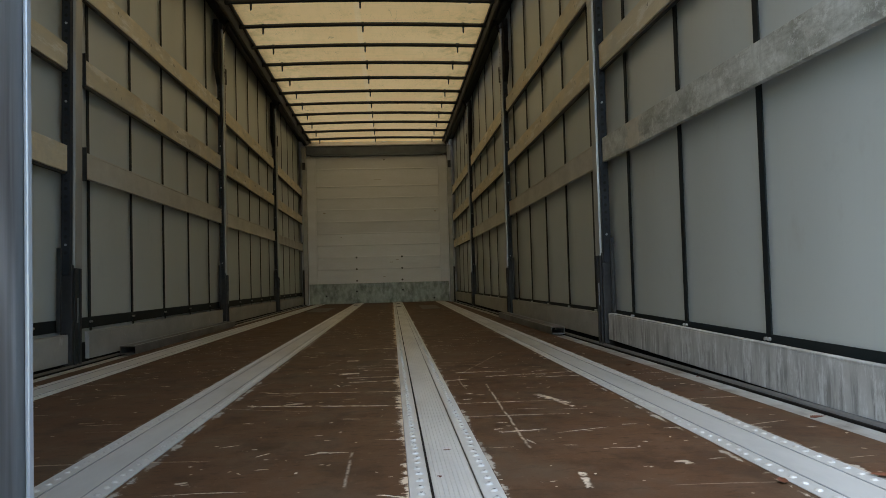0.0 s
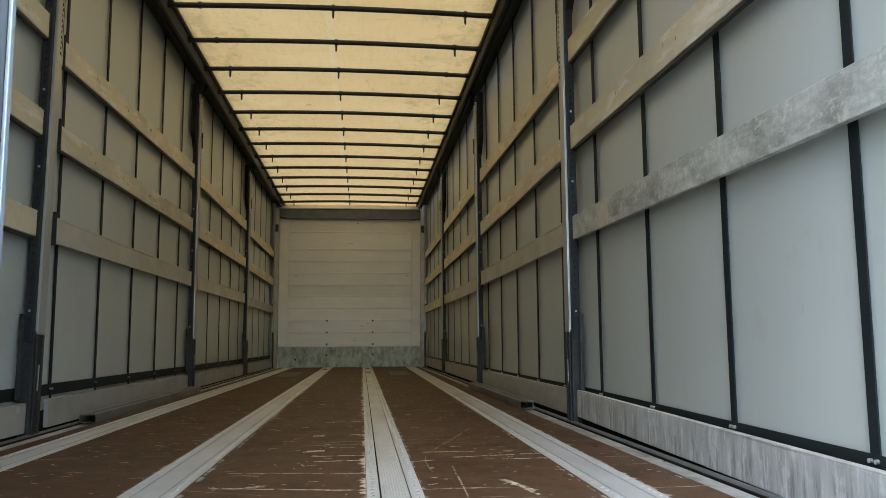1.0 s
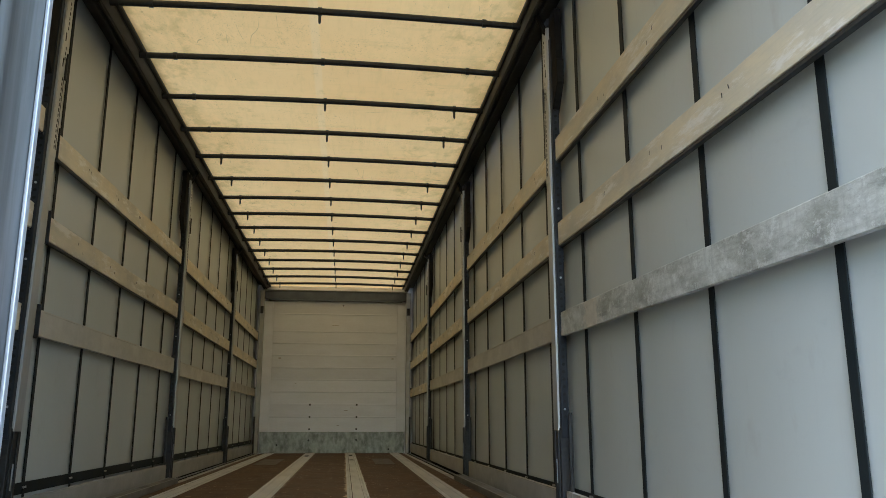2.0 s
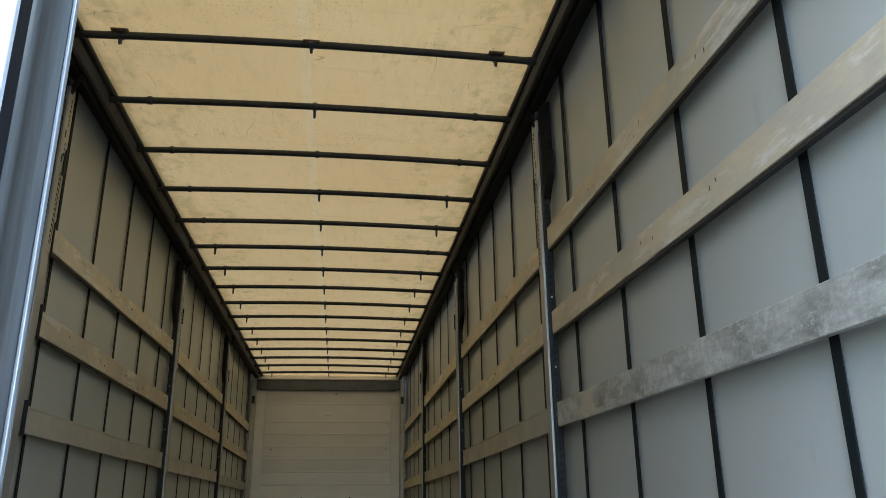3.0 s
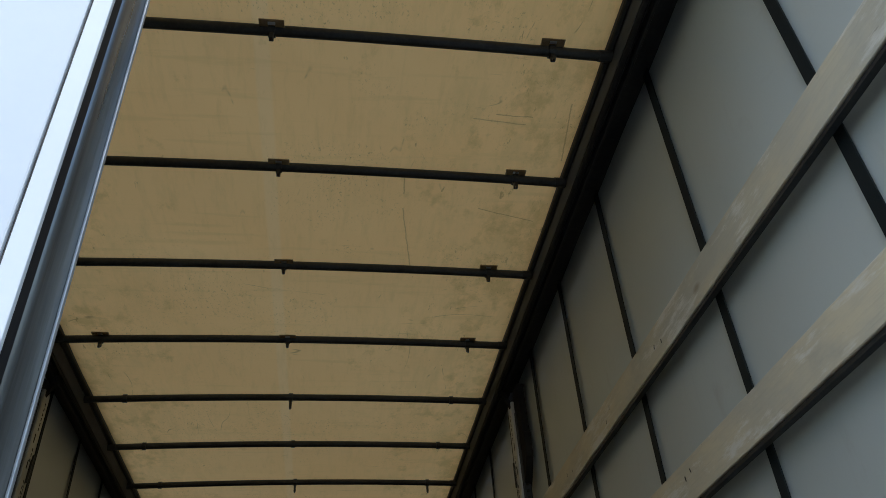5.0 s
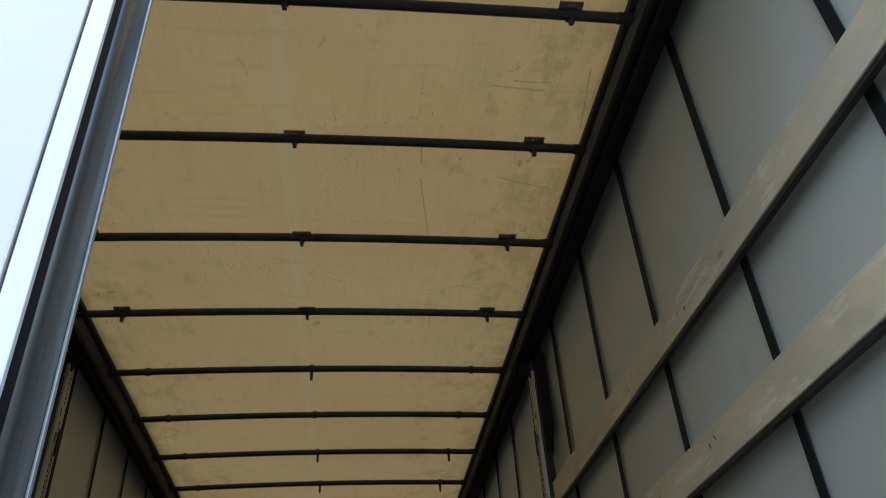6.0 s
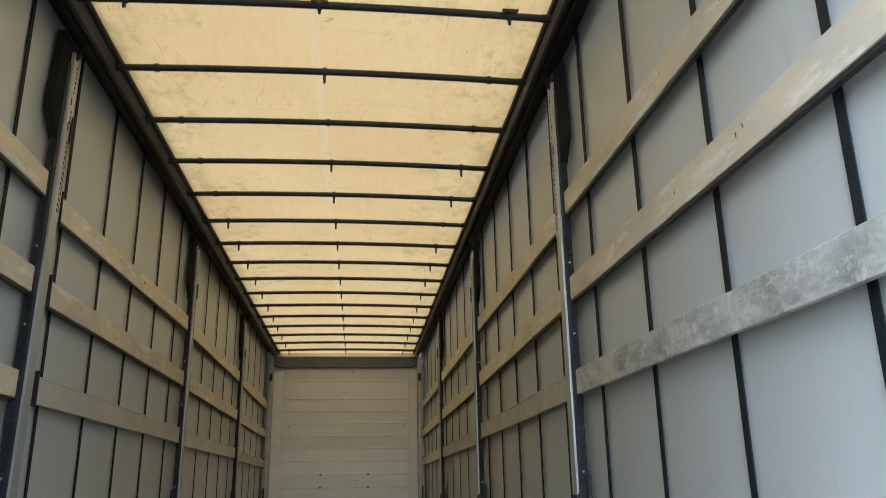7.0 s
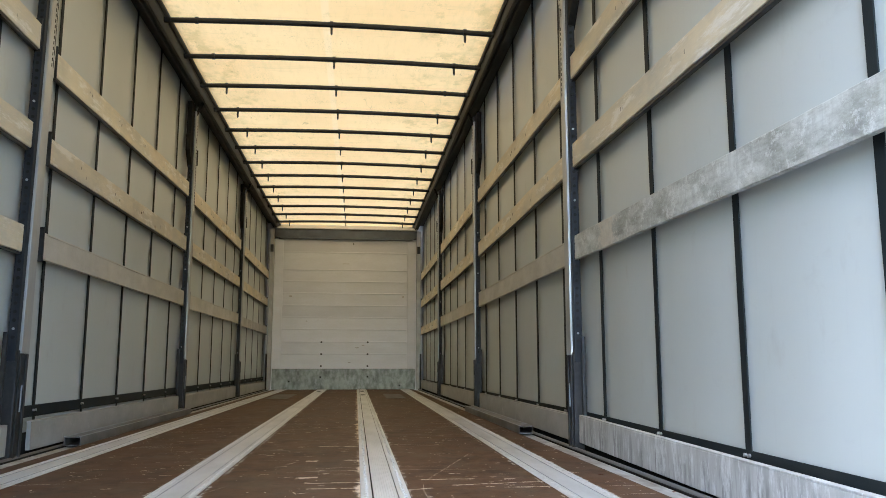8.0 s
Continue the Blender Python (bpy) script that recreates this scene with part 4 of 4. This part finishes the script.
# ---------------------------------------------------------------- pillars
def pillar(side):
    """A sliding side pillar: black foot with cheeks, zinc tube, perforated channels, pale upper plate, top hinge."""
    p = thing("side_pillar", "zinc and black steel sliding side pillar", "pillar", group="side pillars")
    s = side

    def bx(x0, x1, y0, y1, z0, z1, bev=0.003):
        return box(bmesh.new(), *sorted((s * x0, s * x1)), y0, y1, z0, z1, bev)
    part("tube", bx(-0.014, 0.004, -0.034, 0.048, 0.435, 2.575, 0.003), MAT_TUBE, p, "zinc tube")
    foot = part("foot", bx(-0.008, 0.045, -0.055, 0.060, -0.045, 0.448, 0.004), MAT_DARK, p, "black steel foot")
    part("foot_rib", bx(-0.016, -0.0085, -0.035, -0.015, 0.0, 0.432, 0.002), MAT_DARK, foot)
    part("foot_rib", bx(-0.016, -0.0085, 0.02, 0.04, 0.0, 0.432, 0.002), MAT_DARK, foot)
    part("release_wire", rod(bmesh.new(), (-s * 0.020, -0.02, 0.19), (-s * 0.019, -0.014, 0.30), 0.0032, 6), MAT_GALV, foot)
    for y0, y1 in ((-0.108, -0.094), (0.075, 0.088)):
        part("cheek", bx(0.020, 0.038, y0, y1, 0.15, 0.52, 0.003), MAT_DARK, p)
    chan = {}
    for y0, y1 in ((-0.070, -0.035), (0.050, 0.066)):
        chan[y0] = part("pocket_channel", bx(-0.004 if y0 < 0 else 0.0125, 0.034 if y0 < 0 else 0.030, y0, y1, 0.40, 2.50, 0.003), MAT_CHANNEL, p, "black pocket channel with holes")
    hole = mesh_of("channel_hole", rod(bmesh.new(), (-0.0015, 0, 0), (0.0015, 0, 0), 0.006, 8), MAT_HOLE)
    hole_rear = mesh_of("channel_hole", rod(bmesh.new(), (0, -0.0015, 0), (0, 0.0015, 0), 0.0080, 10), MAT_HOLE)
    stud = mesh_of("channel_bolt", rod(bmesh.new(), (-0.004, 0, 0), (0.004, 0, 0), 0.007, 8), MAT_ZINC)
    stud_rear = mesh_of("channel_bolt", rod(bmesh.new(), (0, -0.004, 0), (0, 0.004, 0), 0.0055, 8), MAT_GALV)
    for y0, c in chan.items():
        for k in range(54):
            z = 0.50 + 0.036 * k
            bolted = k % 9 in (1, 2) and k % 2
            if y0 < 0:
                piece("channel_bolt" if bolted else "channel_hole", stud_rear if bolted else hole_rear, c, (s * 0.013, y0 - 0.0008, z))
            else:
                piece("channel_bolt" if bolted else "channel_hole", stud if bolted else hole, c, (s * 0.0112, y0 + 0.008, z))
    plate = part("upper_plate", bx(-0.0160, -0.0145, -0.030, 0.045, 1.70, 2.570, 0.0004), MAT_TUBE, p, "pale perforated upper plate")
    pin = mesh_of("plate_hole", box(bmesh.new(), -0.0006, 0.0006, -0.004, 0.004, -0.008, 0.008), MAT_HOLE)
    slot = mesh_of("plate_slot", box(bmesh.new(), -0.0006, 0.0006, -0.005, 0.005, -0.022, 0.022, 0.0), MAT_HOLE)
    for k in range(29):
        z = 1.75 + 0.027 * k
        if k in (16, 21):
            piece("plate_slot", slot, plate, (-s * 0.0164, -0.004, z))
        elif k not in (14, 15, 20, 22):
            piece("plate_hole", pin, plate, (-s * 0.0164, 0.012, z))
    part("plate_groove", bx(-0.0169, -0.0161, 0.026, 0.031, 1.74, 2.22, 0.0), MAT_HOLE, plate)
    part("clip", bx(-0.029, -0.020, 0.020, 0.031, 2.10, 2.24, 0.003), MAT_DARK, p)
    part("hinge_block", bx(-0.010, 0.045, -0.040, 0.046, 2.578, 2.628, 0.006), MAT_DARK, p)
    arm = box(bmesh.new(), -0.010, 0.010, -0.014, 0.014, -0.07, 0.07, 0.004)
    bmesh.ops.transform(arm, matrix=pose(-s * 0.030, -0.012, 2.596, 0, -s * 24, 0), verts=arm.verts)
    part("hinge_arm", arm, MAT_GUTTER, p)
    # the black lever hangs from the rail behind the plate and swells at its lower end
    bm = bmesh.new()
    outline = ((-0.030, 2.63), (-0.030, 2.07), (-0.058, 2.07), (-0.165, 2.20), (-0.168, 2.33), (-0.148, 2.34), (-0.144, 2.63))
    a, b = [[bm.verts.new((s * x, y, z)) for y, z in outline] for x in (0.002, 0.040)]
    bm.faces.new(a)
    bm.faces.new(b[::-1])
    for q in range(len(outline)):
        bm.faces.new((a[q], b[q], b[(q + 1) % len(outline)], a[(q + 1) % len(outline)]))
    bmesh.ops.bevel(bm, geom=list(bm.edges), offset=0.003, segments=1, affect='EDGES')
    part("lock_lever", bm, MAT_GUTTER, p, "black lock lever")
    return p


for side in (1, -1):
    first = pillar(side)
    for k, y in enumerate(PILLARS[side]):
        m = pose(side * 1.232, y - (0.05 if side < 0 and k == 0 else 0.0), 0, -1.6 if side < 0 and k == 0 else 0)
        if k == 0:
            first.matrix_basis = m
        else:
            copy_thing(first, m)

# ---------------------------------------------------------------- loose hollow beams along the floor's edge
for side, y0, y1 in ((1, 4.45, 6.74), (-1, 4.02, 6.60)):
    beam = thing("load_beam", "hollow aluminium load beam lying along the floor edge", "beam", (side * 1.160, y0, 0.001), "load beams")
    n = y1 - y0
    bm = bmesh.new()
    w, h, t = 0.040, 0.042, 0.0045
    for x0, x1, z0, z1 in ((-w, w, 0, t), (-w, w, h - t, h), (-w, -w + t, t, h - t), (w - t, w, t, h - t)):
        box(bm, x0, x1, 0, n, z0, z1, 0.0012)
    part("hollow_section", bm, MAT_BEAM, beam)
    for x0 in (-w, w - 0.010):
        part("edge_bead", box(bmesh.new(), x0, x0 + 0.010, 0.0, n, h + 0.0003, h + 0.003, 0.001), MAT_GALV, beam, "paler raised edge")
    # near-black sheet set inside stands for the shade in the hollow
    part("inner_stop", box(bmesh.new(), -w + t, w - t, 0.25, 0.26, t, h - t), MAT_HOLE, beam)

# ---------------------------------------------------------------- rear doors
door = thing("door_1", "closed white rear door with zinc edge profile", "door", (-0.02, 0.35, 0), kind="structure")
part("door_skin", box(bmesh.new(), -1.27, -0.0235, -0.084, -0.045, -0.15, 2.85, 0.002), MAT_SKIN, door)
part("edge_cover", box(bmesh.new(), -0.0185, 0.0, -0.088, -0.0820, -0.15, 2.85, 0.0012), MAT_WHITE, door, "bright white edge cover")
# seal, widened and near black to include the shade in the recess
part("seal", box(bmesh.new(), -0.0182, -0.003, -0.0815, -0.0590, -0.15, 2.85, 0.002), MAT_SEAL, door, "dark seal strip, its black also standing for the recess shade")
bm = bmesh.new()
outline = ((-0.018, -0.0585), (-0.010, -0.0585), (-0.0050, -0.057), (-0.0024, -0.053), (-0.0018, -0.048), (-0.0030, -0.040), (-0.003, -0.009), (0.0, -0.0065), (0.0, -0.001), (-0.002, 0.0), (-0.018, 0.0))
lo, hi = [bm.verts.new((x, y, -0.15)) for x, y in outline], [bm.verts.new((x, y, 2.85)) for x, y in outline]
bm.faces.new(lo)
bm.faces.new(hi)
for i in range(len(outline)):
    k = (i + 1) % len(outline)
    bm.faces.new((lo[i], lo[k], hi[k], hi[i]))
part("edge_profile", bm, MAT_DOOREDGE, door, "brushed zinc edge profile", smooth=True)
part("edge_bead", box(bmesh.new(), 0.0004, 0.0030, -0.0066, -0.0010, -0.15, 2.85, 0.0008), MAT_BEAD, door, "bright zinc edge")
part("inner_skin", box(bmesh.new(), -1.27, -0.027, -0.043, -0.015, -0.02, 2.60, 0.002), MAT_FRONT, door)
part("panel_gap", box(bmesh.new(), -0.0235, -0.0185, -0.080, -0.050, -0.15, 2.85), MAT_BOLT, door)

# flush plates in the floor near the front wall
for x0, x1 in ((-0.85, -0.59), (0.56, 0.79)):
    plate = thing("floor_plate", "thin worn metal plate lying flush on the floor", "plate", ((x0 + x1) / 2, 10.1, 0.0005), "floor plates")
    part("sheet", box(bmesh.new(), -(x1 - x0) / 2, (x1 - x0) / 2, -0.75, 0.75, 0, 0.003, 0.001), MAT_PLATE, plate)

# dark lashing sockets sunk in the strips near the front wall
for x, y0, y1 in ((STRIPS[2], 11.75, 12.15), (STRIPS[2], 10.35, 10.60), (STRIPS[1], 11.60, 12.00)):
    socket = thing("floor_socket", "dark lashing socket set flush in the floor strip", "socket", (x, (y0 + y1) / 2, 0.0), "floor sockets")
    half = (y1 - y0) / 2
    part("socket_frame", box(bmesh.new(), -0.032, 0.032, -half, half, 0.003, 0.0052, 0.0008), MAT_GALV, socket)
    for y in (-half * 0.5, half * 0.5):
        part("socket_hole", box(bmesh.new(), -0.022, 0.022, y - half * 0.32, y + half * 0.32, 0.0053, 0.0062), MAT_HOLE, socket)

# dry leaves blown in along the floor's edges
LEAVES = ((1.140, 1.59, 0.024, 20), (0.800, 1.084, 0.018, 75), (0.965, 1.085, 0.022, 130), (1.010, 1.10, 0.014, 30), (1.165, 2.35, 0.012, 50), (1.060, 2.05, 0.010, 10), (1.060, 2.75, 0.012, 160), (0.294, 1.413, 0.009, 0), (0.267, 1.208, 0.008, 100))
for x, y, size, turn in LEAVES:
    bm = bmesh.new()
    spine = [(-1.0, 0.0), (-0.5, 0.42), (0.1, 0.50), (0.6, 0.30), (1.0, 0.0)]
    mid = [bm.verts.new((size * u, 0, 0.002 + size * 0.10 * u * u)) for u, w in spine]
    for s in (1, -1):
        rim = [bm.verts.new((size * u, s * size * w * random.uniform(0.8, 1.15), 0.002 + size * (0.10 * u * u + 0.35 * w * random.uniform(0.6, 1.2)))) for u, w in spine[1:-1]]
        ring = [mid[0], *rim, mid[-1]]
        for k in range(4):
            face = [mid[k], mid[k + 1], ring[k + 1], ring[k]]
            bm.faces.new(list(dict.fromkeys(face)))
    leaf = new("dry_leaf", mesh_of("dry_leaf", bm, MAT_LEAF))
    leaf.matrix_basis = pose(x, y, 0.0, 0, 0, turn)
    tagged(leaf, "small curled red-brown dry leaf lying on the floor", "leaf", "dry leaves")
